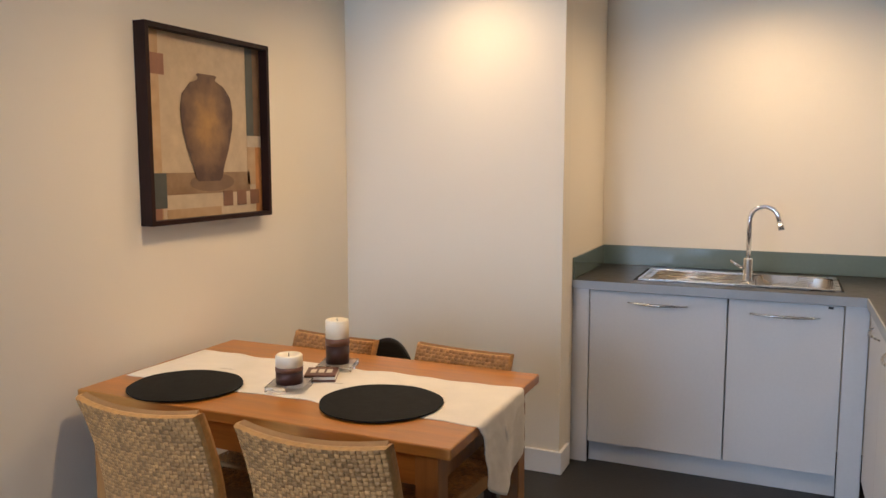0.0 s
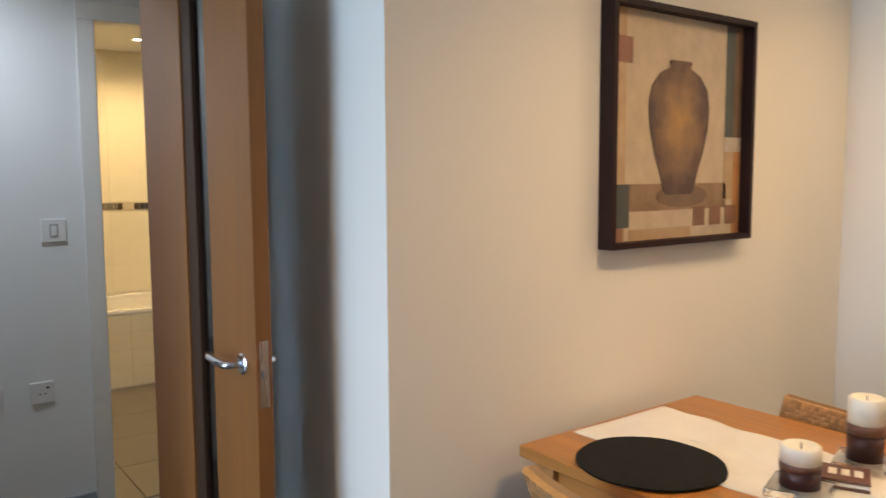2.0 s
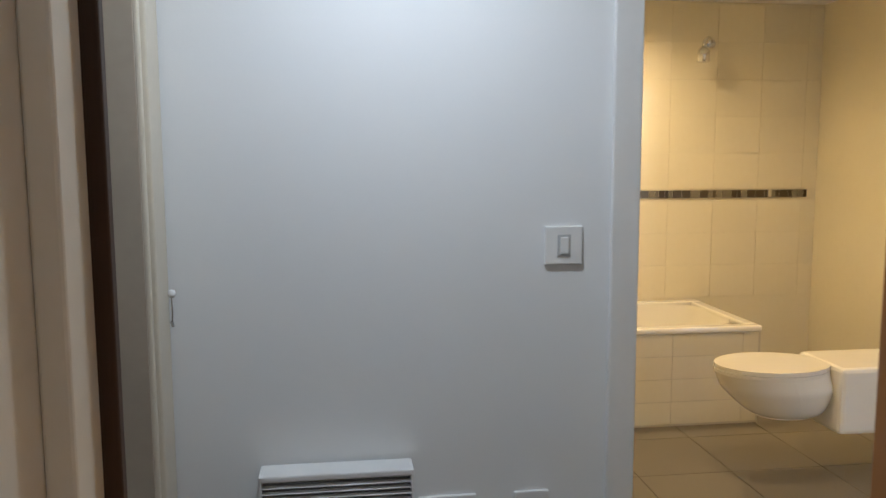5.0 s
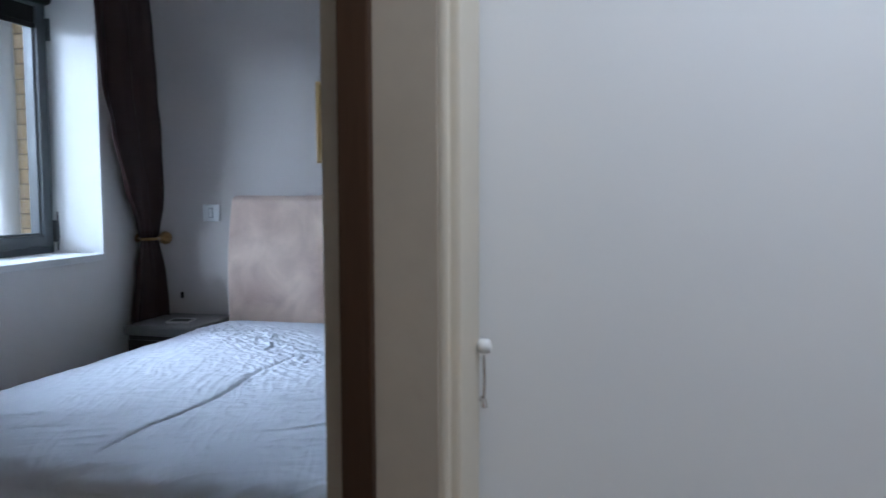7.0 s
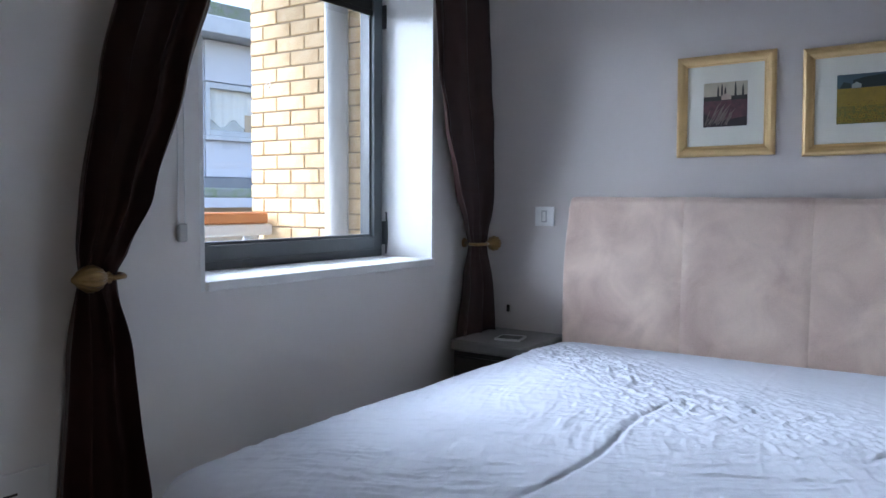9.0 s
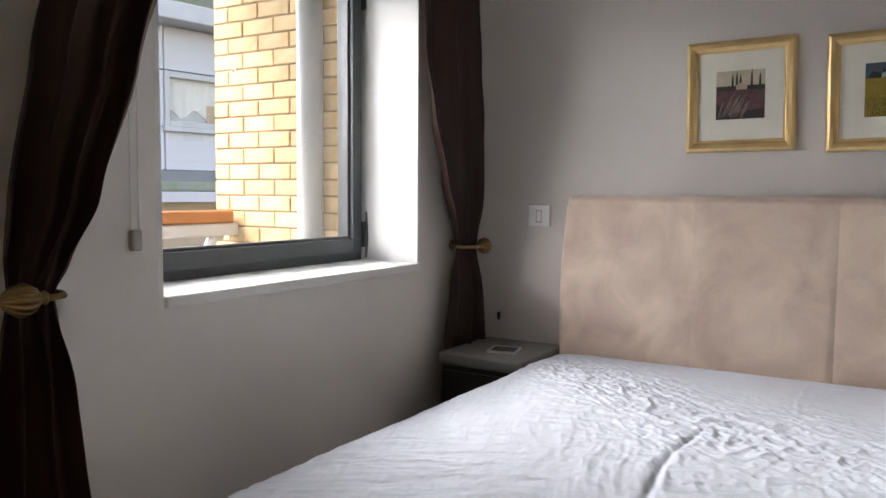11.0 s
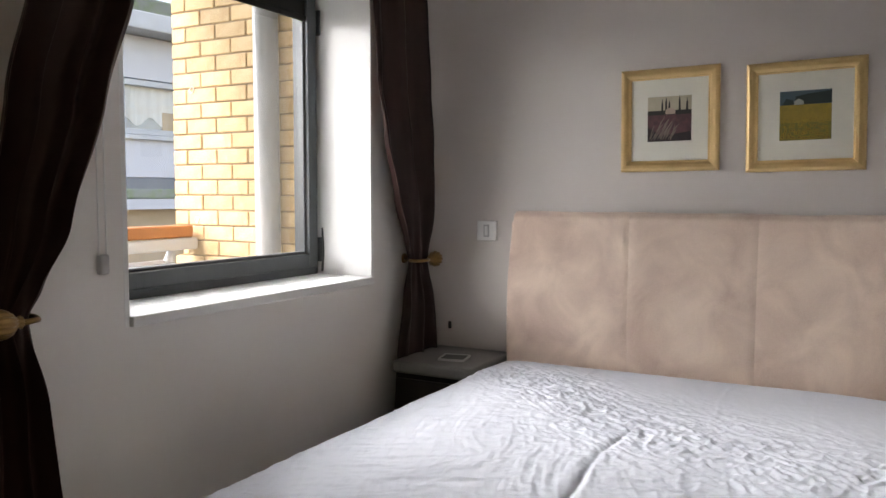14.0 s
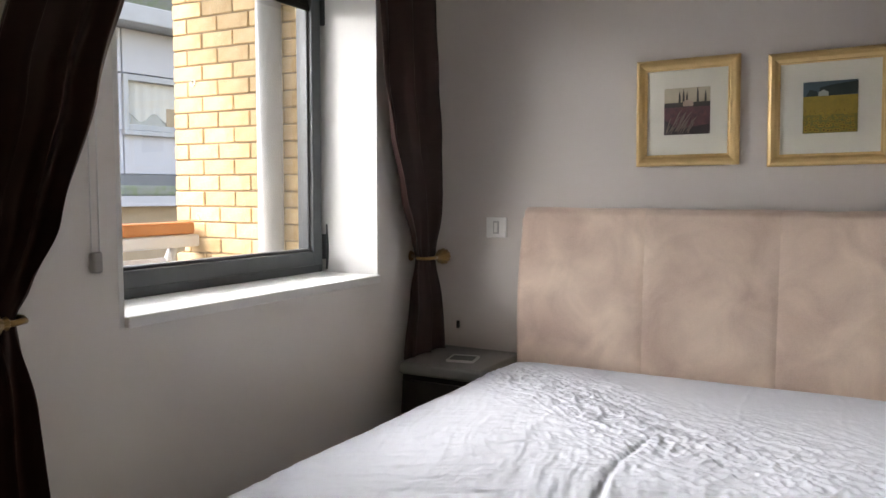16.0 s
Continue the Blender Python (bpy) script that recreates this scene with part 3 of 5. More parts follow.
def table_runner():
    """The linen runner: flat on the table, then hanging to a point off its end."""
    x0, x1, drop = 0.075, 1.326, 0.26

    def f(u, v):
        s = u * (x1 - x0 + drop)
        wob = 0.006 * math.sin(s * 17) + 0.004 * math.sin(s * 41 + 1)
        y = 2.20 + 0.375 * v + wob * (1 if v > 0.5 else -1)
        if s <= x1 - x0:
            return Vector((x0 + s, y, 0.7568 + 0.0006 * math.sin(s * 30 + v * 9)))
        h = (s - (x1 - x0)) / drop
        length = 0.165 + (0.26 - 0.165) * (1 - abs(v - 0.5) / 0.5)
        yy = y + (0.035 * (0.5 - v) + 0.012 * math.sin(v * 9 + 2)) * h - 0.015 * h
        bulge = 0.006 + 0.016 * h * (0.5 + 0.5 * math.sin(v * 13 + h * 2.0)) + 0.004 * noise.noise((v * 9, h * 9, 2.0)) + 0.0035 * abs(noise.noise((v * 16 + h * 5, h * 13, 8.0)))
        return Vector((x1 + 0.004 + bulge * min(1, h * 5), yy, 0.757 - h * length))
    ob = part("table_runner", sheet(f, 150, 36, 0.0016), LINEN, smooth=True)
    tagged(ob, "cream linen table runner hanging over the table end", "table runner")


table_runner()


def candle(x, y, r, h, band, label):
    t = thing("candle", pose(x, y, 0.757), label, "candle", "pillar candles on glass coasters")
    part("coaster", box(-0.062, 0.062, -0.062, 0.062, 0.0, 0.018, 0.003), GLASS, t, "square glass coaster").matrix_basis = pose(0, 0, 0.0, 0, 0, 18)
    z = 0.0185
    part("brown_wax", lathe([(0, z), (r, z), (r, z + h * band), (0, z + h * band)], 36), WAXBROWN, t, "dark brown lower wax", True)
    part("rust_band", lathe([(0, z + h * band), (r + 0.0012, z + h * band), (r + 0.0012, z + h * (band + 0.16)), (0, z + h * (band + 0.16))], 36), WAXMID, t, "rust-brown wax band", True)
    zt = z + h
    part("ivory_wax", lathe([(0, z + h * (band + 0.16)), (r, z + h * (band + 0.16)), (r, zt - 0.004), (r - 0.004, zt), (r - 0.009, zt - 0.001), (r * 0.5, zt - 0.008), (0, zt - 0.010)], 36), WAX, t, "ivory upper wax", True)
    part("wick", cyl(0.0012, zt - 0.011, zt + 0.004, 8), DARKGAP, t)


candle(0.658, 2.290, 0.042, 0.090, 0.42, "short ivory and brown pillar candle on a glass coaster")
candle(0.668, 2.560, 0.040, 0.150, 0.42, "tall ivory and brown pillar candle on a glass coaster")


def trinket_box():
    t = thing("coaster_stack", pose(0.69, 2.425, 0.757, 0, 0, 25), "small stack of brown patterned coasters", "coaster")
    for k in range(3):
        part("coaster", box(-0.05, 0.05, -0.05, 0.05, 0.008 * k, 0.008 * k + 0.0072, 0.0015), WAXMID if k != 1 else LINEN, t)
    for k in range(3):
        part("pattern_square", box(-0.035 + 0.026 * k, -0.017 + 0.026 * k, -0.02, 0.02, 0.0233, 0.0243, 0.0), LINEN, t)


trinket_box()


# ---- the vase picture ----
def flat(points, depth, material, name, parent, label=""):
    """A flat patch on a wall that faces +x: outline in (y, z), lifted to depth."""
    bm = bmesh.new()
    bm.faces.new([bm.verts.new((depth, y, z)) for y, z in points])
    e = bmesh.ops.extrude_face_region(bm, geom=bm.faces[:])
    for v in e["geom"]:
        if isinstance(v, bmesh.types.BMVert):
            v.co.x += 0.0006
    return part(name, bm, material, parent, label)


def rect(y0, y1, z0, z1):
    return [(y0, z0), (y1, z0), (y1, z1), (y0, z1)]


def frame_bars(w, h, bar, x0, x1, material, parent, inner=0.0, profile=None):
    """Four mitred bars round a w x h picture; profile: (distance from the outside 0..1, height 0..1) across the bar."""
    prof = profile or [(0, 0), (0, 1), (1, 1), (1, 0)]
    corners = [(-w / 2, 0), (w / 2, 0), (w / 2, h), (-w / 2, h)]
    inn = [(-w / 2 + bar, bar), (w / 2 - bar, bar), (w / 2 - bar, h - bar), (-w / 2 + bar, h - bar)]
    for k in range(4):
        bm = bmesh.new()
        ends = []
        for c, i in ((corners[k], inn[k]), (corners[(k + 1) % 4], inn[(k + 1) % 4])):
            ends.append([bm.verts.new((x0 + (x1 - x0) * q, c[0] + (i[0] - c[0]) * s, c[1] + (i[1] - c[1]) * s)) for s, q in prof])
        a, b = ends
        for j in range(len(prof)):
            bm.faces.new((a[j], b[j], b[(j + 1) % len(prof)], a[(j + 1) % len(prof)]))
        bm.faces.new(a[::-1]), bm.faces.new(b)
        part("frame_bar", bm, material, parent)


def paint(name, c, d=None, scale=14):
    return mat(name, c, 0.6, spread=0.12, scale=scale, grain=30, bump=0.05, second=d, wear=0.12)


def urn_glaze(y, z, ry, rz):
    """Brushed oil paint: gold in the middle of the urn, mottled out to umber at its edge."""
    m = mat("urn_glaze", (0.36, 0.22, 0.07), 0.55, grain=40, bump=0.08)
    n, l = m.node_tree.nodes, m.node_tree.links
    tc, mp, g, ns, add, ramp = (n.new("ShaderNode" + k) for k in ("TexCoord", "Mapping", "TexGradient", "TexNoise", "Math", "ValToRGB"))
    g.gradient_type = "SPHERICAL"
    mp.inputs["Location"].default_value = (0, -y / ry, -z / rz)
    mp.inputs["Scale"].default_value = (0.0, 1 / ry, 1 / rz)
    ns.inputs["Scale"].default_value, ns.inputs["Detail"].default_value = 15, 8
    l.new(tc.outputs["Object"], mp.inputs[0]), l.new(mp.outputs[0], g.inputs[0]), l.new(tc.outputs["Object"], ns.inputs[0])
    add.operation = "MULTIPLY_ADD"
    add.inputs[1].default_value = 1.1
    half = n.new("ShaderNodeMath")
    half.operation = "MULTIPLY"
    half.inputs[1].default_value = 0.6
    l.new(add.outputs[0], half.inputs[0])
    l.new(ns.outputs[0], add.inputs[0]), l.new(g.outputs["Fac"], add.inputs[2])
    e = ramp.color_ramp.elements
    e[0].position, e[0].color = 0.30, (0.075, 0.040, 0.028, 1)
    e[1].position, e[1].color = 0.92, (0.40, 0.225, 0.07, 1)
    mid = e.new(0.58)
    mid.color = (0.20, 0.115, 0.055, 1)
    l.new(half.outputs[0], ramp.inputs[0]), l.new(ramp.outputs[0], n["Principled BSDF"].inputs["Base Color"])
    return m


def vase_picture():
    w, h = 0.685, 0.70
    t = thing("vase_picture", pose(0.001, 2.706, 1.236), "still life of a brown urn in a deep dark frame", "picture")
    frame_bars(w, h, 0.017, 0.0, 0.052, FRAMEBROWN, t)
    y0, y1, z0, z1 = -w / 2 + 0.017, w / 2 - 0.017, 0.017, h - 0.017
    P = {k: paint(k, c, d) for k, c, d in (
        ("beige_ground", (0.50, 0.40, 0.27), (0.42, 0.33, 0.22)), ("tan_band", (0.38, 0.25, 0.13), (0.45, 0.32, 0.19)),
        ("rust_patch", (0.27, 0.13, 0.08), None), ("slate_patch", (0.08, 0.09, 0.08), None), ("brown_table", (0.20, 0.12, 0.06), (0.30, 0.20, 0.11)),
        ("urn_shadow", (0.13, 0.082, 0.05), (0.18, 0.11, 0.06)),
        ("orange_band", (0.42, 0.20, 0.07), None), ("cream_patch", (0.58, 0.50, 0.38), None), ("brown_square", (0.22, 0.11, 0.06), None))}
    part("backing", box(0.0, 0.012, y0 - 0.002, y1 + 0.002, z0 - 0.002, z1 + 0.002), P["beige_ground"], t, "painted canvas")
    d = 0.013

    def patch(name, m, a0, a1, b0, b1, lift=0.0):
        flat(rect(y0 + a0 * (y1 - y0), y0 + a1 * (y1 - y0), z0 + b0 * (z1 - z0), z0 + b1 * (z1 - z0)), d + lift, m, name, t)
    patch("painted_band", P["tan_band"], 0.0, 0.12, 0.0, 1.0)
    patch("painted_patch", P["rust_patch"], 0.0, 0.16, 0.77, 0.88, 0.001)
    patch("painted_patch", P["slate_patch"], 0.0, 0.15, 0.06, 0.25, 0.001)
    patch("painted_patch", P["rust_patch"], 0.0, 0.11, 0.0, 0.06, 0.001)
    patch("painted_table", P["brown_table"], 0.15, 0.88, 0.13, 0.25)
    patch("painted_patch", P["tan_band"], 0.15, 0.6, 0.0, 0.05)
    patch("painted_band", P["slate_patch"], 0.86, 0.93, 0.47, 1.0)
    patch("painted_band", P["urn_shadow"], 0.93, 1.0, 0.47, 1.0)
    patch("painted_patch", P["cream_patch"], 0.86, 1.0, 0.40, 0.47)
    patch("painted_band", P["orange_band"], 0.94, 1.0, 0.0, 0.40)
    patch("painted_band", P["tan_band"], 0.86, 0.94, 0.17, 0.40)
    for k in range(3):
        patch("painted_square", P["brown_square"], 0.62 + 0.13 * k, 0.71 + 0.13 * k, 0.05, 0.14, 0.001)
    cy, cz, hh = y0 + 0.50 * (y1 - y0), z0 + 0.20 * (z1 - z0), 0.605 * (z1 - z0)
    prof = [(0.10, 0.0), (0.125, 0.03), (0.15, 0.15), (0.20, 0.32), (0.235, 0.5), (0.245, 0.66), (0.225, 0.80), (0.16, 0.90), (0.085, 0.945), (0.08, 0.965), (0.095, 0.985), (0.08, 1.0)]
    W = (y1 - y0) * 0.92
    out = [(cy + a * W, cz + b * hh) for a, b in prof] + [(cy - a * W, cz + b * hh) for a, b in prof[::-1]]
    sh = [(cy + 0.21 * W * math.cos(a) + 0.02, cz - 0.005 + 0.035 * math.sin(a)) for a in (2 * math.pi * k / 28 for k in range(28))]
    flat(sh, d + 0.001, P["urn_shadow"], "painted_shadow", t)
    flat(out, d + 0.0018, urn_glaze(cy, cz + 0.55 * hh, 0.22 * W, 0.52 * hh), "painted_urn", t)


vase_picture()


# ---- kitchen ----
KF = 3.955   # front of the base units


def bow_handle(parent, a, b, out):
    """A slim arched bar handle from a to b, standing off along out."""
    a, b, out = Vector(a), Vector(b), Vector(out)
    pts = [a + (b - a) * k / 12 + out * (0.004 + 0.022 * math.sin(math.pi * k / 12)) - Vector((0, 0, 0.003 * math.sin(math.pi * k / 12))) for k in range(13)]
    part("handle", tube(pts, 0.005, 8, radii=[0.0035 + 0.003 * math.sin(math.pi * k / 12) for k in range(13)]), STEEL, parent, "arched brushed steel handle", True)


def base_unit(x0, x1, label):
    t = thing("base_unit", pose(x0, KF, 0), label, "cabinet", "pale kitchen base units")
    w = x1 - x0
    part("carcass", box(0.0, w, 0.02, KB - KF, 0.105, 0.855, 0.001), UNIT, t)
    d = part("door", box(0.002, w - 0.002, 0.0, 0.019, 0.108, 0.853, 0.002), UNIT, t)
    return t, d, w


t, d, w = base_unit(1.215, 1.835, "pale grey base unit under the draining board")
bow_handle(d, (0.18, 0.0, 0.805), (0.45, 0.0, 0.805), (0, -1, 0))
t, d, w = base_unit(1.838, 2.300, "pale grey built-in appliance door under the sink bowl")
bow_handle(d, (0.09, 0.0, 0.795), (0.37, 0.0, 0.795), (0, -1, 0))
part("door_catch", box(0.40, 0.42, -0.004, 0.0, 0.838, 0.848, 0.001), DARKGAP, d, "small black catch")


def fixed(name, bm, material, label, category):
    return tagged(part(name, bm, material), label, category)


fixed("filler_panel", box(1.131, 1.212, KF + 0.002, KF + 0.02, 0.0, 0.857, 0.002), UNIT, "narrow pale grey filler panel beside the wall", "panel")
fixed("corner_panel", box(2.303, 2.395, KF, KF + 0.019, 0.0, 0.857, 0.002), UNIT, "pale grey corner panel between base units", "panel")
fixed("plinth", box(1.213, 2.302, KF + 0.045, KF + 0.06, 0.0, 0.103, 0.001), UNIT, "pale grey kitchen plinth on the floor", "plinth")


def side_run():
    ys = [3.945, 3.50, 3.05, 2.60]
    for a, b in zip(ys, ys[1:]):
        t = thing("base_unit", pose(2.397, b, 0), "pale grey base unit on the side run with arched handle", "cabinet", "pale kitchen base units")
        part("carcass", box(0.02, 0.6, 0.0, a - b, 0.0, 0.855, 0.001), UNIT, t)
        d = part("door", box(0.0, 0.019, 0.002, a - b - 0.002, 0.108, 0.853, 0.002), UNIT, t)
        bow_handle(d, (0.0, 0.06, 0.80), (0.0, 0.30, 0.80), (-1, 0, 0))


side_run()


def worktop():
    t = thing("worktop", pose(0, 0, 0.858), "dark grey kitchen worktop with a blue-grey front edge", "worktop")
    bm = bmesh.new()
    for x0, x1, y0, y1 in ((1.132, 1.40, KF - 0.018, KB), (1.40, 2.30, KF - 0.018, 4.045), (1.40, 2.30, 4.475, KB), (2.30, 2.99, KF - 0.018, KB), (2.385, 2.99, 2.60, KF - 0.018)):
        box(x0, x1, y0, y1, 0.0, 0.041, bm=bm)
    part("slab", bm, WORKTOP, t)
    part("front_edge", box(1.132, 2.383, KF - 0.021, KF - 0.0185, 0.0, 0.040), EDGE, t, "blue-grey front edge")
    part("side_edge", box(2.379, 2.3845, 2.60, KF - 0.021, 0.0, 0.040), EDGE, t, "blue-grey front edge")
    u = thing("upstand", pose(0, 0, 0.90), "green-grey glass upstand behind the worktop", "upstand")
    part("back_panel", box(1.134, 2.99, KB - 0.012, KB, 0.0, 0.105, 0.002), UPSTAND, u)
    part("side_panel", box(1.130, 1.142, KF - 0.01, KB - 0.012, 0.0, 0.105, 0.002), UPSTAND, u)


worktop()


def sink():
    t = thing("kitchen_sink", pose(1.42, 4.05, 0.901), "stainless steel sink with draining board set in the worktop", "sink")
    L, D = 0.87, 0.42
    rim = bmesh.new()
    for x0, x1, y0, y1 in ((0, L, 0, 0.022), (0, L, D - 0.035, D), (0, 0.02, 0.022, D - 0.035), (L - 0.02, L, 0.022, D - 0.035), (0.46, 0.50, 0.022, D - 0.035)):
        box(x0, x1, y0, y1, 0.0, 0.006, 0.0015, bm=rim)
    part("rim", rim, STEEL, t)
    part("drainer", box(0.018, 0.462, 0.02, D - 0.033, -0.004, 0.002), STEEL, t)
    for k in range(7):
        part("drainer_rib", tube([(0.05, 0.07 + 0.045 * k, 0.0035), (0.42, 0.07 + 0.045 * k, 0.0015)], 0.003, 8), STEEL, t, smooth=True)
    bx0, bx1, by0, by1 = 0.498, L - 0.018, 0.02, D - 0.034

    def bowl(u, v):
        a = u * 2 * math.pi
        n = 6
        ca, sa = math.cos(a), math.sin(a)
        q = (abs(ca) ** n + abs(sa) ** n) ** (-1 / n)
        k = 1 - 0.06 * min(1, v / 0.6) if v < 0.6 else 0.94 * (1 - ((v - 0.6) / 0.4))
        z = -0.15 * min(1, v / 0.6) ** 0.8
        return Vector(((bx0 + bx1) / 2 + (bx1 - bx0) / 2 * q * ca * k, (by0 + by1) / 2 + (by1 - by0) / 2 * q * sa * k, z))
    part("bowl", sheet(bowl, 48, 16, 0.0), STEEL, t, "steel sink bowl", True)
    tap = thing("mixer_tap", pose(1.903, 4.17, 0.907), "tall chrome swan-neck mixer tap beside the sink bowl", "tap")
    part("base", lathe([(0, 0), (0.026, 0), (0.026, 0.006), (0.021, 0.01), (0.021, 0.10), (0.018, 0.108), (0.0, 0.108)], 28), CHROME, tap, smooth=True)
    pts = [(0, 0, 0.10), (0, 0, 0.285)] + [(0.062 * (1 - math.cos(a)), -0.012 * (1 - math.cos(a)), 0.285 + 0.064 * math.sin(a)) for a in (math.pi * k / 14 for k in range(1, 13))]
    pts += [(0.128, -0.025, 0.275)]
    part("spout", tube(pts, 0.0105, 14), CHROME, tap, "swan-neck chrome spout", True)
    part("nozzle", tube([(0.127, -0.025, 0.282), (0.137, -0.027, 0.245)], 0.013, 14), CHROME, tap, smooth=True)
    part("lever", tube([(0, 0, 0.06), (-0.03, -0.01, 0.066), (-0.075, -0.025, 0.095)], 0.006, 10), CHROME, tap, "chrome side lever", True)


sink()


# ---- hall ----
def plate(name, m, w, h, label, category, rocker=None, slots=()):
    """A wall plate lying in the local xz plane and standing off along -y."""
    t = thing(name, m, label, category)
    part("plate", box(-w / 2, w / 2, -0.010, 0.0, -h / 2, h / 2, 0.003, 3), PLASTIC, t)
    if rocker:
        x0, x1, z0, z1 = rocker
        part("rocker_surround", box(x0 - 0.006, x1 + 0.006, -0.0125, -0.0095, z0 - 0.006, z1 + 0.006, 0.001), PLATEGREY, t, "grey rocker surround")
        part("rocker", box(x0, x1, -0.016, -0.012, z0, z1, 0.0015), PLASTIC, t)
    for x0, x1, z0, z1 in slots:
        part("slot", box(x0, x1, -0.0112, -0.0095, z0, z1), DARKGAP, t, "dark slot")
    return t


FACE_X = Matrix.Rotation(radians(90), 4, "Z")     # local -y turned to face +x


def on_x(x, y, z):
    return Matrix.Translation((x, y, z)) @ FACE_X


plate("light_switch", on_x(HX, 1.293, 1.236), 0.092, 0.092, "white square light switch on the hall wall", "light switch", (-0.010, 0.010, -0.020, 0.020))
sock = plate("fused_spur", on_x(HX, 1.012, 0.585), 0.140, 0.088, "white double outlet plate beside the hall heater", "socket", None, [(0.005, 0.047, -0.014, -0.006)])
part("plug", box(-0.055, -0.022, -0.020, -0.009, -0.026, 0.016, 0.003), PLASTIC, sock)
flex = tube([(-0.045, -0.016, -0.025), (-0.05, -0.02, -0.06), (-0.075, -0.03, -0.085), (-0.11, -0.03, -0.095)], 0.003, 8)
part("cable", flex, PLASTIC, sock, "thin white cable", True)
part("cable", tube([(-0.035, -0.014, -0.03), (-0.03, -0.012, -0.12), (-0.05, -0.012, -0.15), (-0.09, -0.012, -0.13)], 0.003, 8), PLASTIC, sock, "thin white cable", True)
outlet = plate("power_socket", on_x(HX, 1.220, 0.585), 0.086, 0.088, "white single power socket on the hall wall", "socket", None, [(0.016, 0.026, 0.016, 0.024), (-0.012, -0.004, -0.006, -0.002), (0.008, 0.016, -0.006, -0.002)])


def panel_heater(m, w, h, label):
    t = thing("panel_heater", m, label, "heater", "white slotted wall heaters")
    d = 0.085
    part("body", box(-w / 2, w / 2, -d, -0.012, 0.0, h - 0.105, 0.004), PLASTIC, t)
    part("back_plate", box(-w / 2 + 0.01, w / 2 - 0.01, -0.014, 0.0, 0.01, h - 0.02, 0.001), PLASTIC, t)
    # Solid dark core, standing in for the shade between the louvres.
    part("grille_recess", box(-w / 2 + 0.004, w / 2 - 0.004, -d + 0.016, -0.014, h - 0.106, h - 0.012), LEAD, t, "dark core standing in for shade behind the louvres")
    part("top_cap", box(-w / 2, w / 2, -d, -0.012, h - 0.016, h, 0.004), PLASTIC, t)
    for s in (-1, 1):
        part("end_cap", box(s * w / 2 - 0.003, s * w / 2 + 0.003, -d + 0.001, -0.012, 0.002, h - 0.002, 0.001), PLASTIC, t)
    for k in range(6):
        z = h - 0.098 + 0.0138 * k
        bm = sheet(lambda u, v: (w * (u - 0.5), -d + 0.002 + 0.010 * v, z + 0.0030 * v * v), 4, 5, 0.002)
        part("louvre", bm, PLASTIC, t, smooth=True)
    return t


heater = panel_heater(on_x(HX, 0.748, 0.312), 0.345, 0.42, "white slotted panel heater on the hall wall")
copy_thing(heater, pose(-2.08, WY, 0.30, 0, 0, 180))
plate("power_socket", pose(-2.335, WY, 0.60, 0, 0, 180), 0.14, 0.086, "white double outlet beside the bedroom heater", "socket", None, [(-0.05, -0.01, -0.012, -0.006)])


# ---- downlights ----
BULB = glow("lamp_glow", (1.0, 0.85, 0.6), 14.0)


def downlight(x, y, label):
    t = thing("ceiling_downlight", pose(x, y, H), label, "downlight", "recessed ceiling downlights")
    part("ring", lathe([(0.036, 0.0), (0.036, -0.004), (0.044, -0.006), (0.050, -0.003), (0.050, 0.0)], 32), CHROME, t, smooth=True)
    part("lens", lathe([(0.0, -0.0015), (0.034, -0.0015), (0.034, 0.0), (0.0, 0.0)], 24), BULB, t, "glowing lamp")


# The fitting at (1.0, 0.6) is invented and has no spot behind it.
for x, y in ((0.75, 3.35), (1.95, 4.05), (2.75, 3.6), (0.95, 2.35), (1.0, 0.6), (-1.36, 0.9), (-4.2, 2.29), (-2.9, 2.3)):
    downlight(x, y, "recessed chrome-ringed ceiling downlight, lit")


# ---- bathroom ----
def bath():
    t = thing("bathtub", pose(-4.0, 1.31, 0), "white enamel bath behind a cream tiled panel", "bathtub")
    L = 1.70
    part("panel_backing", box(-0.02, -0.006, 0, L, 0, 0.51), GROUT, t)
    rimp = bmesh.new()
    for x0, x1, y0, y1 in ((-0.055, 0.012, -0.005, L), (-0.79, -0.72, -0.005, L), (-0.72, -0.055, -0.005, 0.07), (-0.72, -0.055, L - 0.07, L)):
        box(x0, x1, y0, y1, 0.51, 0.545, 0.012, 3, bm=rimp)
    part("rim", rimp, ENAMEL, t, smooth=False)

    def tub(u, v):
        a = u * 2 * math.pi
        n = 5
        ca, sa = math.cos(a), math.sin(a)
        q = (abs(ca) ** n + abs(sa) ** n) ** (-1 / n)
        k = 1 - 0.12 * min(1, v / 0.7) if v < 0.7 else 0.88 * (1 - (v - 0.7) / 0.3)
        return Vector((-0.3875 + 0.335 * q * ca * k, L / 2 + (L / 2 - 0.068) * q * sa * k, 0.535 - 0.40 * min(1, v / 0.7) ** 0.8))
    part("tub", sheet(tub, 56, 16), ENAMEL, t, smooth=True)
    part("overflow", lathe([(0, 0), (0.03, 0), (0.03, 0.006), (0.0, 0.008)], 20, m=pose(-0.70, 0.62, 0.47, 0, 90)), CHROME, t, "chrome overflow")
    return t


bath()


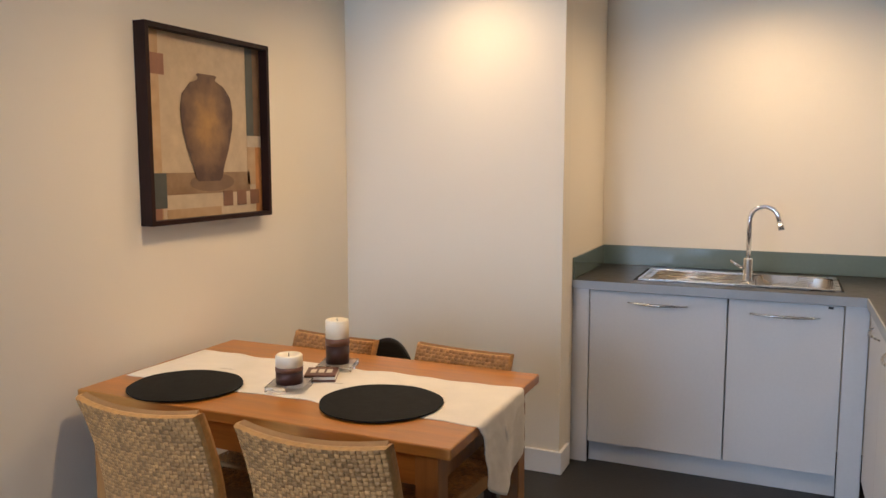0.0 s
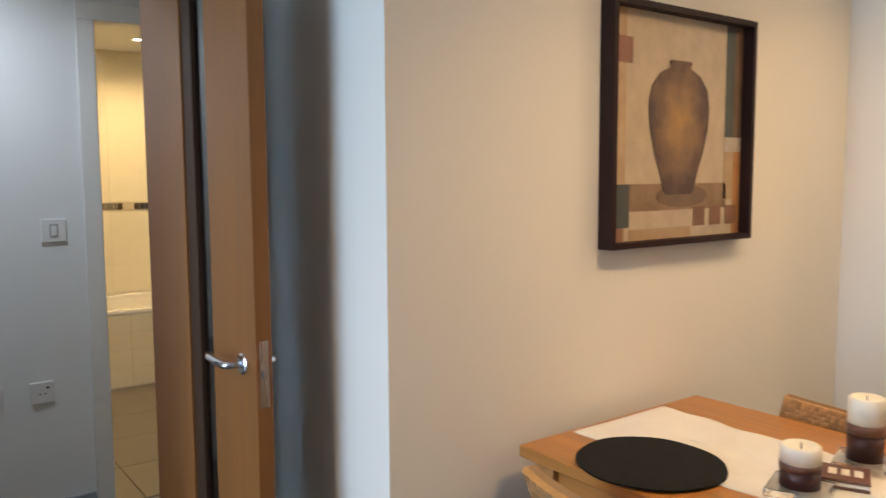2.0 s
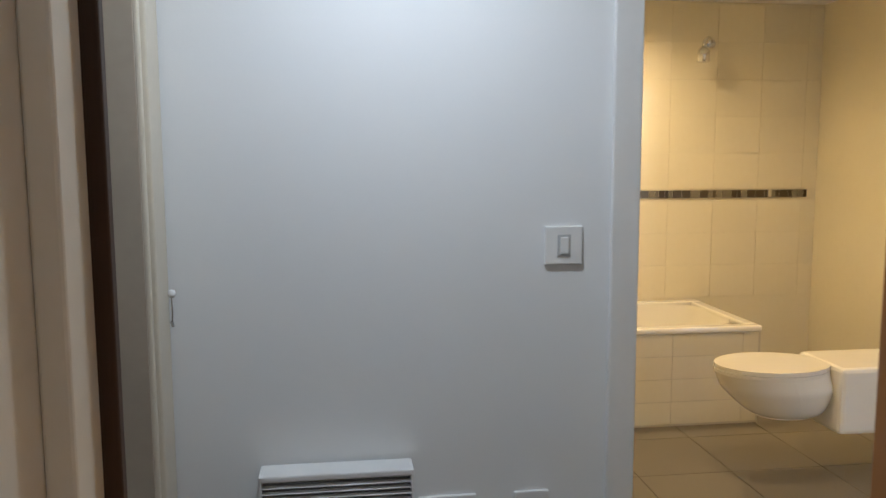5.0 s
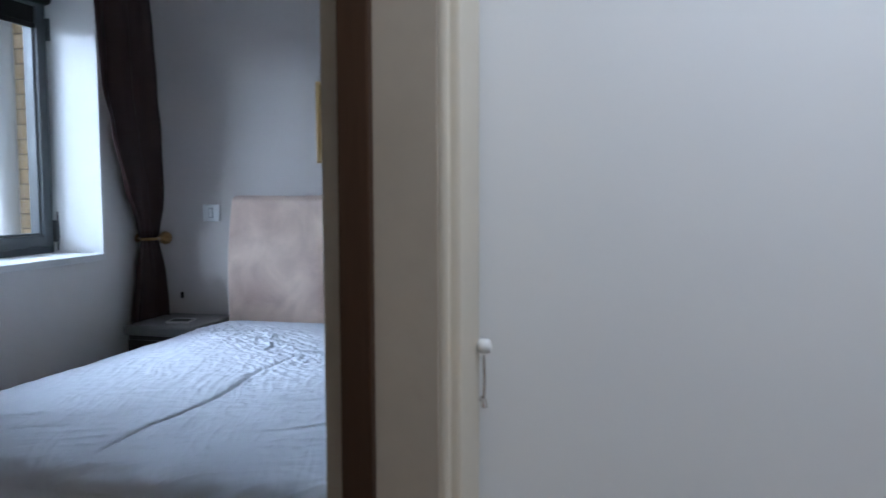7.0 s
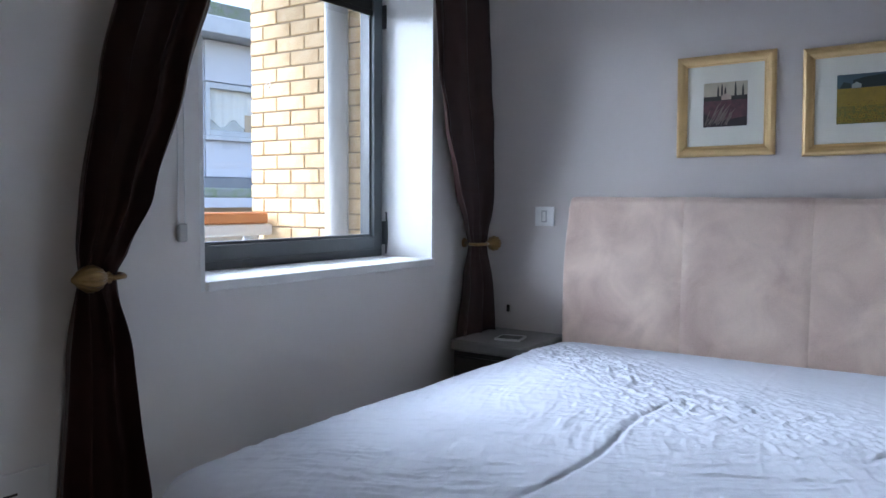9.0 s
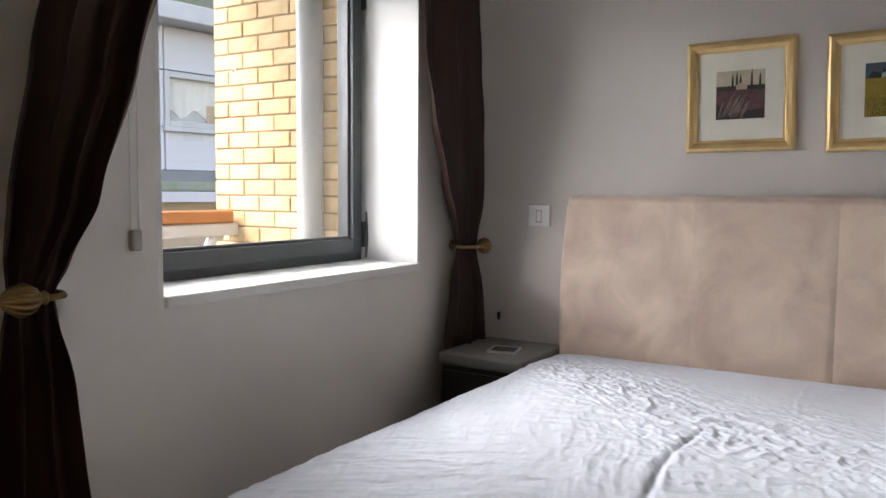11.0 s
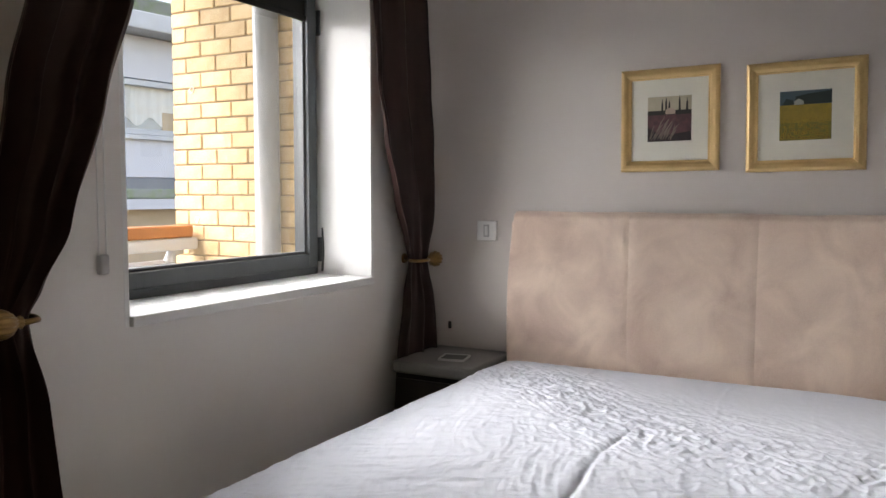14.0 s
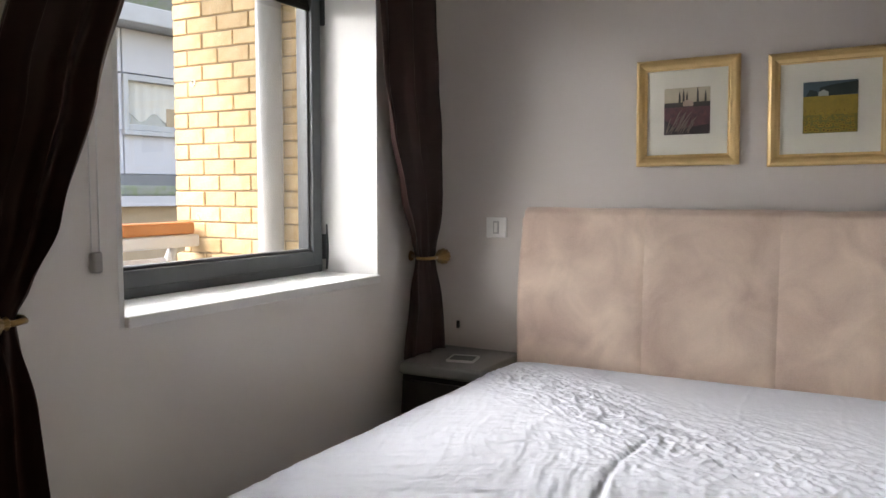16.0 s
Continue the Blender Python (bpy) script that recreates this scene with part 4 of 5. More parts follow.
def shower():
    t = thing("shower_head", pose(-4.8, 2.93, 2.15), "chrome wall-mounted shower head", "shower")
    part("flange", lathe([(0, 0), (0.03, 0), (0.028, 0.01), (0, 0.012)], 20, m=pose(0, 0.12, 0, 0, 90)), CHROME, t)
    part("arm", tube([(0.0, 0.12, 0), (0.05, 0.10, 0.02), (0.10, 0.06, 0.02), (0.15, 0.01, -0.01), (0.16, 0.0, -0.05)], 0.011, 12), CHROME, t, smooth=True)
    part("rose", lathe([(0, 0.0), (0.018, 0.0), (0.035, -0.02), (0.037, -0.085), (0.030, -0.09), (0, -0.09)], 24, m=pose(0.16, 0, -0.045)), CHROME, t, smooth=True)


shower()


def toilet():
    t = thing("toilet", pose(-3.33, 2.66, 0.09), "white wall-hung toilet with a closed lid", "toilet")

    def pan(u, v):
        a = u * 2 * math.pi
        r = 0.185 * (0.55 + 0.45 * min(1, v * 1.5) ** 0.6)
        return Vector((r * math.cos(a), 0.02 + (r * 1.4) * math.sin(a) + 0.08 * (1 - v), 0.20 + 0.20 * v))
    part("pan", sheet(pan, 40, 14), ENAMEL, t, smooth=True)
    pts = [(0.188 * math.cos(a), 0.02 + 0.262 * math.sin(a)) for a in (2 * math.pi * k / 40 for k in range(40))]
    part("pan_base", polygon([(x * 0.52, y * 0.52 + 0.08) for x, y in pts], 0.195, 0.21), ENAMEL, t)
    part("seat", polygon(pts, 0.402, 0.416), ENAMEL, t)
    part("lid", polygon([(x * 0.99, y * 0.99) for x, y in pts], 0.418, 0.436), ENAMEL, t)
    part("bracket", box(-0.17, 0.17, 0.25, 1.14, 0.14, 0.44, 0.02), ENAMEL, t)


toilet()


def mosaic_band():
    """The border of small glass strips set between the wall tiles."""
    tones = [mat("mosaic_brown", (0.05, 0.035, 0.02), 0.1, bump=0.0, coat=0.5), mat("mosaic_grey", (0.20, 0.18, 0.13), 0.1, bump=0.0, coat=0.5), mat("mosaic_pale", (0.62, 0.56, 0.42), 0.1, bump=0.0, coat=0.5)]
    t = thing("mosaic_border", pose(-4.794, 1.32, 1.195), "dark and pale glass mosaic border on the bathroom tiles", "tile border")
    rng = random.Random(4)
    y = 0.0
    while y < 2.4:
        w = rng.choice((0.025, 0.04, 0.06))
        part("mosaic_strip", box(0, 0.004, y, y + w - 0.003, 0, 0.048), rng.choice(tones[:2] * 3 + tones[2:]), t)
        y += w


mosaic_band()


# ---- bedroom window ----
def window():
    GY = WY - 0.30
    x0, x1, z0, z1 = -4.085, -2.86, 1.035, 2.26
    t = thing("window_1", pose(0, GY, 0), "grey aluminium casement window, closed", "window")

    def ring(name, a0, a1, b0, b1, w, y0, y1, m=WINGREY, bev=0.004):
        for p in ((a0, a0 + w, b0, b1), (a1 - w, a1, b0, b1), (a0 + w, a1 - w, b0, b0 + w), (a0 + w, a1 - w, b1 - w, b1)):
            part(name, box(p[0], p[1], y0, y1, p[2], p[3], bev), m, t)
    ring("window_frame", x0, x1, z0, z1, 0.055, -0.035, 0.035)
    ring("sash", x0 + 0.050, x1 - 0.050, z0 + 0.045, z1 - 0.045, 0.055, -0.03, 0.052)
    ring("glazing_bead", x0 + 0.104, x1 - 0.104, z0 + 0.099, z1 - 0.099, 0.012, 0.0, 0.036)
    pane = part("pane", box(x0 + 0.10, x1 - 0.10, -0.004, 0.004, z0 + 0.095, z1 - 0.095), GLASS, t)
    pane.visible_shadow = False
    hg = part("hinge", box(x0 + 0.028, x0 + 0.040, 0.035, 0.060, 1.10, 1.20, 0.003), WINGREY, t, "grey friction hinge")
    part("hinge_pin", tube([(x0 + 0.034, 0.060, 1.06), (x0 + 0.034, 0.066, 1.13), (x0 + 0.030, 0.060, 1.24)], 0.005, 8), WINGREY, hg)
    part("hinge", box(x0 + 0.028, x0 + 0.040, 0.035, 0.060, 2.02, 2.12, 0.003), WINGREY, t, "grey friction hinge")
    tagged(t, kind="structure")
    structure("window_sill", box(-4.053, -2.887, WY - 0.266, WY + 0.018, 1.02, 1.05, 0.004), SILLWHITE, "white painted window board", "window sill")
    for nm, bm in (("reveal_left", box(-2.887, -2.872, WY - 0.266, WY + 0.001, 1.02, 2.25)), ("reveal_right", box(-4.070, -4.053, WY - 0.266, WY + 0.001, 1.02, 2.25)), ("reveal_top", box(-4.053, -2.887, WY - 0.266, WY + 0.001, 2.245, 2.26))):
        structure(nm, bm, SILLWHITE, "white painted window reveal", "reveal")
    b = thing("roller_blind", pose(0, WY - 0.235, 0), "rolled-up dark roller blind under the window head", "blind")
    part("tube", tube([(-4.03, 0, 2.20), (-2.90, 0, 2.20)], 0.028, 20), BLACKWOOD, b, smooth=True)
    part("fabric", box(-4.035, -2.905, -0.029, -0.0275, 2.084, 2.20), BLACKWOOD, b, "dark blackout fabric")
    part("bottom_bar", box(-4.04, -2.90, -0.034, -0.022, 2.062, 2.086, 0.004), BLACKWOOD, b)


SILLWHITE = mat("white_satin_sill", (0.80, 0.80, 0.78), 0.4, spread=0.015, scale=3, grain=60, bump=0.05)
window()


def blind_chain():
    t = thing("blind_pull", pose(-2.80, WY + 0.012, 1.20), "white beaded blind chain with a clear tensioner", "blind chain")
    for dx in (-0.011, 0.011):
        part("chain", tube([(dx, 0, 0.02), (dx, 0, 1.05)], 0.0022, 8), PLASTIC, t)
    part("tensioner", box(-0.014, 0.014, -0.010, 0.010, -0.03, 0.022, 0.006, 3), PLATEGREY, t)
    part("bracket", box(-0.012, 0.012, -0.013, -0.009, -0.02, 0.015, 0.002), STEEL, t)


blind_chain()


def lerp(table, z):
    """Linear reading of rows (z, value...) in rising z."""
    if z <= table[0][0]:
        return table[0][1:]
    for a, b in zip(table, table[1:]):
        if z <= b[0]:
            s = (z - a[0]) / (b[0] - a[0])
            s = s * s * (3 - 2 * s) * 0.5 + s * 0.5
            return tuple(p + (q - p) * s for p, q in zip(a[1:], b[1:]))
    return table[-1][1:]


def curtain(table, seed, folds, knob_x, knob_z, to_x, label, tuck=0.0):
    """A full-length curtain gathered by a holdback: rows of (z, edge a, edge b)."""
    ztop, zbot = 2.36, 0.03
    rng = random.Random(seed)
    ph = [rng.uniform(0, 6.28) for _ in range(5)]

    def f(u, v):
        z = zbot + (ztop - zbot) * v
        a, b = lerp(table, z)
        tight = abs(b - a) / 0.48
        near = math.exp(-((z - knob_z) / 0.10) ** 2)
        amp = (0.030 + 0.018 * math.sin(ph[0] + 2.2 * v)) * (0.55 + 0.45 * tight) * (1 - 0.55 * near)
        w = u + 0.025 * math.sin(ph[1] + 5 * v + 4 * u) + 0.012 * math.sin(ph[3] + 11 * v)
        wave = math.sin(2 * math.pi * folds * w + ph[2]) + 0.22 * math.sin(2 * math.pi * folds * 2.3 * w + ph[3] + 3 * v)
        drag = 0.006 * noise.noise((u * 9, v * 14, seed)) * (1 + 2 * near)
        x = a + (b - a) * u + 0.25 * amp * math.cos(2 * math.pi * folds * w + ph[2]) * (1 if b > a else -1) * min(1, 6 * u, 6 * (1 - u))
        return Vector((x, WY + 0.075 + amp * wave + drag + 0.012 * (1 - near), z))
    t = thing("curtain", pose(0, 0, 0), label, "curtain", "tied-back bedroom curtains")
    part("fabric", sheet(f, 110, 150, 0.002), CURTAIN, t, smooth=True)
    hb = thing("curtain_holdback", pose(knob_x, WY, knob_z), "antique brass holdback with a fluted knob", "holdback", "brass holdbacks")
    s = 1 if to_x > knob_x else -1
    onion = bmesh.new()
    seg = 48
    prof = [(0.004, -0.05), (0.010, -0.042), (0.020, -0.030), (0.030, -0.012), (0.031, 0.004), (0.024, 0.022), (0.012, 0.034), (0.010, 0.040), (0.014, 0.046), (0.008, 0.052)]
    rings = []
    for r, h in prof:
        rings.append([onion.verts.new((s * h, r * (1 + 0.10 * math.cos(12 * q)) * math.cos(q) + 0.13, r * (1 + 0.10 * math.cos(12 * q)) * math.sin(q))) for q in (2 * math.pi * k / seg for k in range(seg))])
    for p, q in zip(rings, rings[1:]):
        for k in range(seg):
            onion.faces.new((p[k], p[(k + 1) % seg], q[(k + 1) % seg], q[k]))
    onion.faces.new(rings[0]), onion.faces.new(rings[-1][::-1])
    part("knob", onion, BRASS, hb, "fluted onion-shaped brass knob", True)
    reach = abs(to_x - knob_x)
    part("arm", tube([(s * 0.045, 0.13, 0), (s * reach * 0.6, 0.138, 0), (s * reach * 0.95, 0.125, 0), (s * (reach + 0.012 - 0.2 * tuck), 0.09, 0), (s * (reach + 0.012 - 0.7 * tuck), 0.05, 0), (s * (reach + 0.012 - tuck), 0.0, 0)], 0.007, 12), BRASS, hb, smooth=True)
    part("wall_plate", lathe([(0, 0), (0.022, 0), (0.018, 0.008), (0, 0.01)], 20, m=pose(s * (reach + 0.012 - tuck), 0, 0, -90)), BRASS, hb)


curtain([(0.0, -2.355, -2.680), (0.5, -2.370, -2.645), (0.9, -2.410, -2.595), (1.10, -2.445, -2.555), (1.16, -2.440, -2.590), (1.3, -2.450, -2.660), (1.6, -2.505, -2.765), (1.9, -2.580, -2.870), (2.36, -2.650, -2.970)],
        3, 3.3, -2.450, 1.10, -2.545, "dark brown full-length curtain tied back with brass")
curtain([(0.0, -4.370, -4.090), (0.6, -4.370, -4.105), (0.95, -4.360, -4.175), (1.10, -4.345, -4.215), (1.17, -4.355, -4.185), (1.35, -4.365, -4.090), (1.6, -4.360, -3.995), (1.8, -4.345, -3.935), (2.36, -4.310, -3.900)],
        8, 2.2, -4.345, 1.105, -4.20, "dark brown full-length curtain beside the bed, tied back", 0.12)
rod = thing("curtain_rail", pose(-3.45, WY + 0.075, 2.375), "slim white curtain rail under the ceiling", "curtain rail")
part("track", box(-0.96, 1.05, -0.012, 0.012, -0.008, 0.012, 0.002), PLASTIC, rod)
for k in range(5):
    part("bracket", box(-0.9 + 0.46 * k, -0.88 + 0.46 * k, -0.075, 0.0, 0.0, 0.024, 0.002), PLASTIC, rod)


# ---- bed ----
BX0, BX1, BY0, BY1, BZ = -4.355, -2.365, -1.425, 0.13, 0.732


def near_line(p, a, b):
    d = Vector(b) - Vector(a)
    s = max(0.0, min(1.0, (Vector(p) - Vector(a)).dot(d) / d.length_squared))
    q = Vector(a) + d * s
    off = (Vector(p) - q)
    return off.length, (d.x * off.y - d.y * off.x) / d.length, s


def crisp(p, scale, seed):
    """Sharp ridges with flat ground between them."""
    return max(0.0, 1 - 3.8 * abs(noise.noise((p[0] * scale[0], p[1] * scale[1], seed)))) ** 1.25


def rumple(x, y):
    """Height of the creases of the rumpled sheet."""
    p = (x, y)
    wx, wy = x + 0.03 * noise.noise((x * 3, y * 3, 1.0)), y + 0.03 * noise.noise((x * 3, y * 3, 7.0))
    wx, wy = wx + 0.012 * noise.noise((x * 9, y * 9, 21.0)), wy + 0.012 * noise.noise((x * 9, y * 9, 31.0))
    h = 0.005 * noise.noise((x * 2.2, y * 2.2, 3.0))
    band, side, s = near_line(p, (-4.08, -1.26), (-3.54, -0.59))
    w = math.exp(-(band / 0.19) ** 2)
    band2, _, _ = near_line(p, (-3.54, -0.59), (-3.44, 0.02))
    w2 = math.exp(-(band2 / 0.30) ** 2)
    lump, _, _ = near_line(p, (-3.36, -0.20), (-3.50, -0.04))
    w3 = math.exp(-(lump / 0.15) ** 2)
    fine = crisp((wx * 0.6 + wy * 0.8, wx * 0.8 - wy * 0.6), (8, 30), 2.0) * 0.6 + crisp((wx * 0.9 - wy * 0.4, wx * 0.4 + wy * 0.9), (11, 38), 5.0) * 0.45 + crisp((wx, wy), (16, 22), 25.0) * 0.35 + crisp((wx * 0.3 + wy, wx - wy * 0.3), (22, 52), 33.0) * 0.18 + 0.30 * noise.noise((wx * 9, wy * 13, 17.0))
    pile = max(w, 0.75 * w2, 0.85 * w3)
    h += 0.0105 * pile * fine + 0.010 * w3
    calm = 1 - 0.8 * pile
    fan = crisp((wx * 0.5 + wy * 0.25, wy - wx * 0.22), (4.0, 21), 9.0)
    fan2 = crisp((wx * 0.5 + wy * 0.45, wy - wx * 0.35), (7.0, 44), 19.0)
    front = max(0.25, min(1.0, (x + 3.95) / 0.5))
    h += (0.0023 * fan + 0.0019 * fan2) * calm * front * (0.45 + abs(noise.noise((x * 1.7, y * 1.7, 4.0))))
    along, over = 0.87 * wx + 0.42 * wy, 0.87 * wy - 0.42 * wx
    cross = crisp((along, over), (19, 2.4), 12.0)
    cross2 = crisp((along + 0.12 * over, over), (40, 5), 14.0)
    foot = max(0.12, min(1.0, (x + 3.85) / 0.4))
    h += (0.0036 * cross + 0.0026 * cross2) * foot * calm * (0.5 + abs(noise.noise((x * 2.1, y * 2.1, 41.0))))
    h += 0.0018 * noise.noise((wx * 30, wy * 26, 15.0)) * front
    for k, at in enumerate((-1.12, -0.86, -0.38, -0.12)):
        h += 0.0016 * math.exp(-((wy - at - 0.03 * x) / 0.007) ** 2) * calm * (0.4 + abs(noise.noise((x * 3, k * 5.0, 2.0))))
    for k, at in enumerate((-3.28, -2.96, -2.66)):
        h += 0.0014 * math.exp(-((wx - at + 0.05 * y) / 0.007) ** 2) * calm * (0.4 + abs(noise.noise((y * 3, k * 5.0, 8.0))))
    c, sgn, s = near_line((x, y + 0.012 * math.sin(x * 9)), (-3.50, -0.66), (-2.55, -0.665))
    h += 0.0012 * math.exp(-((sgn - 0.010) / 0.010) ** 2) * math.exp(-(max(0, c - abs(sgn)) / 0.05) ** 2) * (1 - 0.25 * s)
    h -= 0.007 * math.exp(-((sgn + 0.010) / 0.009) ** 2) * math.exp(-(max(0, c - abs(sgn)) / 0.05) ** 2)
    return h


def bed():
    t = thing("bed", pose(0, 0.04, 0), "double bed with a rumpled white sheet and a suede headboard", "bed")
    r = 0.085
    nx, ny = 620, 480

    def prof(s, lo, hi):
        """Path over one cross direction: up the side, round the edge, flat and down again; returns place and drop."""
        side = 0.26
        arc = r * math.pi / 2
        flat_len = (hi - lo) - 2 * r
        total = 2 * (side + arc) + flat_len
        d = s * total
        if d < side:
            return lo, -(r + side - d)
        d -= side
        if d < arc:
            a = d / r
            return lo + r - r * math.cos(a), -(r - r * math.sin(a))
        d -= arc
        if d < flat_len:
            return lo + r + d, 0.0
        d -= flat_len
        if d < arc:
            a = d / r
            return hi - r + r * math.sin(a), -(r - r * math.cos(a))
        return hi, -(r + d - arc)

    def f(u, v):
        x, dx = prof(u, BX0, BX1)
        y, dy = prof(v, BY0, BY1)
        top = math.exp(-((dx + dy) / 0.05) ** 2)
        z = BZ + max(dx + dy, -0.36) + rumple(x, y) * top
        z -= 0.02 * (((x - (BX0 + BX1) / 2) / 1.0) ** 4 * 0.5 + ((y - (BY0 + BY1) / 2) / 0.72) ** 6 * 0.6)
        if dx < 0 and dy < 0:
            k = min(1, min(-dx, -dy) / r) * 0.03
            x += k * (1 if x < -3 else -1)
            y += k * (1 if y < -0.7 else -1)
            z = max(z, BZ - 0.36)
        if dy < -r * 0.5:
            y += 0.006 * noise.noise((x * 9, z * 4, 2.0))
        if dx < -r * 0.5:
            x += 0.006 * noise.noise((y * 9, z * 4, 5.0))
        return Vector((x, y, z))
    part("sheet", sheet(f, nx, ny), SHEET, t, "rumpled white cotton fitted sheet", True)
    part("base", box(BX0 + 0.01, BX1 - 0.015, BY0 + 0.015, BY1 - 0.015, 0.06, 0.40, 0.02, 3), SUEDE, t, "upholstered bed base")
    for x in (BX0 + 0.12, BX1 - 0.12):
        for y in (BY0 + 0.12, BY1 - 0.12):
            part("foot", cyl(0.025, 0.0, 0.062, 16, x, y), BLACKWOOD, t)
    ends = [-1.415, -0.90, -0.446, 0.125]
    for k in range(3):
        y0, y1 = ends[k], ends[k + 1]
        first, last = k == 0, k == 2

        def g(u, v, y0=y0, y1=y1, first=first, last=last):
            z = 0.30 + 1.01 * min(1, v / 0.86)
            e0, e1 = min(1, u / 0.06), min(1, (1 - u) / 0.06)
            pillow = 0.006 * (math.sin(math.pi / 2 * e0) * math.sin(math.pi / 2 * e1) - 1)
            bulge = 0.020 * math.sin(math.pi * min(1, max(0, (z - 0.3) / 1.0)))
            y = y0 + (y1 - y0) * u
            if first:
                y += (1 - u) ** 8 * 0.03 * ((z - 0.95) / 0.36) ** 2 * (1 if z > 0.95 else 0.2)
            x = HB + 0.082 + bulge + pillow + 0.0022 * noise.noise((y * 7, z * 7, 1.5)) + 0.0012 * noise.noise((y * 22, z * 16, 6.5))
            if v > 0.86:
                a = (v - 0.86) / 0.14 * math.pi / 2
                z = 1.31 - 0.028 + 0.028 * math.sin(a) + 0.0 + pillow * 0.4
                x = HB + 0.02 + (x - HB - 0.02) * math.cos(a)
            else:
                z = 0.30 + (1.31 - 0.028 - 0.30) * v / 0.86
            z -= 0.006 * noise.noise((y * 5, 3.0, 1.0)) * max(0, v - 0.7) * 3
            if (first and u < 0.06) or (last and u > 0.94):
                q = (0.06 - u if first else u - 0.94) / 0.06
                x = x + (HB + 0.02 - x) * (1 - math.cos(q * math.pi / 2))
            return Vector((x, y, z))
        part("headboard_panel", sheet(g, 50, 70), SUEDE, t, "taupe suede upholstered headboard panel", True)
    part("headboard_core", box(HB + 0.004, HB + 0.05, -1.395, 0.105, 0.02, 1.27, 0.01), SUEDE, t)


bed()


def nightstand():
    t = thing("nightstand", pose(-4.24, -1.545, 0), "dark nightstand with a padded top beside the bed", "nightstand")
    part("top", box(-0.19, 0.198, -0.165, 0.19, 0.675, 0.722, 0.012, 4), NSTOP, t, "padded dark grey top")
    part("body", box(-0.18, 0.178, -0.155, 0.18, 0.05, 0.674, 0.003), BLACKWOOD, t)
    for k in range(2):
        d = part("drawer", box(0.178, 0.193, -0.147, 0.172, 0.09 + 0.29 * k, 0.365 + 0.29 * k, 0.003), BLACKWOOD, t)
        part("knob", lathe([(0, 0), (0.008, 0), (0.006, 0.012), (0.013, 0.02), (0, 0.024)], 16, m=pose(0.193, 0.012, 0.23 + 0.29 * k, 0, 90)), STEEL, d)
    for x in (-0.15, 0.15):
        for y in (-0.13, 0.15):
            part("foot", cyl(0.014, 0, 0.051, 12, x, y), BLACKWOOD, t)
    c = thing("tray", pose(-4.19, -1.505, 0.7225, 0, 0, 12), "small dark coaster with a pale rim on the nightstand", "coaster")
    part("dish", box(-0.05, 0.05, -0.05, 0.05, 0.0, 0.006, 0.002), BLACKWOOD, c)
    for p in ((-0.052, 0.052, -0.054, -0.048), (-0.052, 0.052, 0.048, 0.054), (-0.054, -0.048, -0.048, 0.048), (0.048, 0.054, -0.048, 0.048)):
        part("rim", box(p[0], p[1], p[2], p[3], 0.0, 0.009, 0.001), PLATEGREY, c)


nightstand()
plate("light_switch", on_x(HB, -1.484, 1.225), 0.090, 0.084, "white bedside light switch with a narrow rocker", "light switch", (-0.007, 0.007, -0.020, 0.020))
part_cable = thing("wall_bracket", pose(HB, -1.66, 0.81), "small dark cable clip on the wall above the nightstand", "clip")
part("clip", box(0.0, 0.012, -0.006, 0.006, -0.016, 0.016, 0.003), BLACKWOOD, part_cable)


# ---- the two small framed prints ----
ROLL = [(0, 0), (0, 0.55), (0.12, 0.85), (0.32, 1.0), (0.58, 0.92), (0.78, 0.66), (0.86, 0.60), (0.92, 0.68), (1.0, 0.60), (1.0, 0)]


def print_frame(y, z, w, h, tilt, label):
    t = thing("framed_print", Matrix.Translation((HB + 0.002, y, z)) @ Matrix.Rotation(radians(tilt), 4, "X"), label, "picture", "gold framed prints over the bed")
    frame_bars(w, h, 0.040, 0.0, 0.026, GOLD, t, profile=ROLL)
    part("mount", box(0.0, 0.008, -w / 2 + 0.037, w / 2 - 0.037, 0.037, h - 0.037), PAPER, t, "cream mount board")
    return t


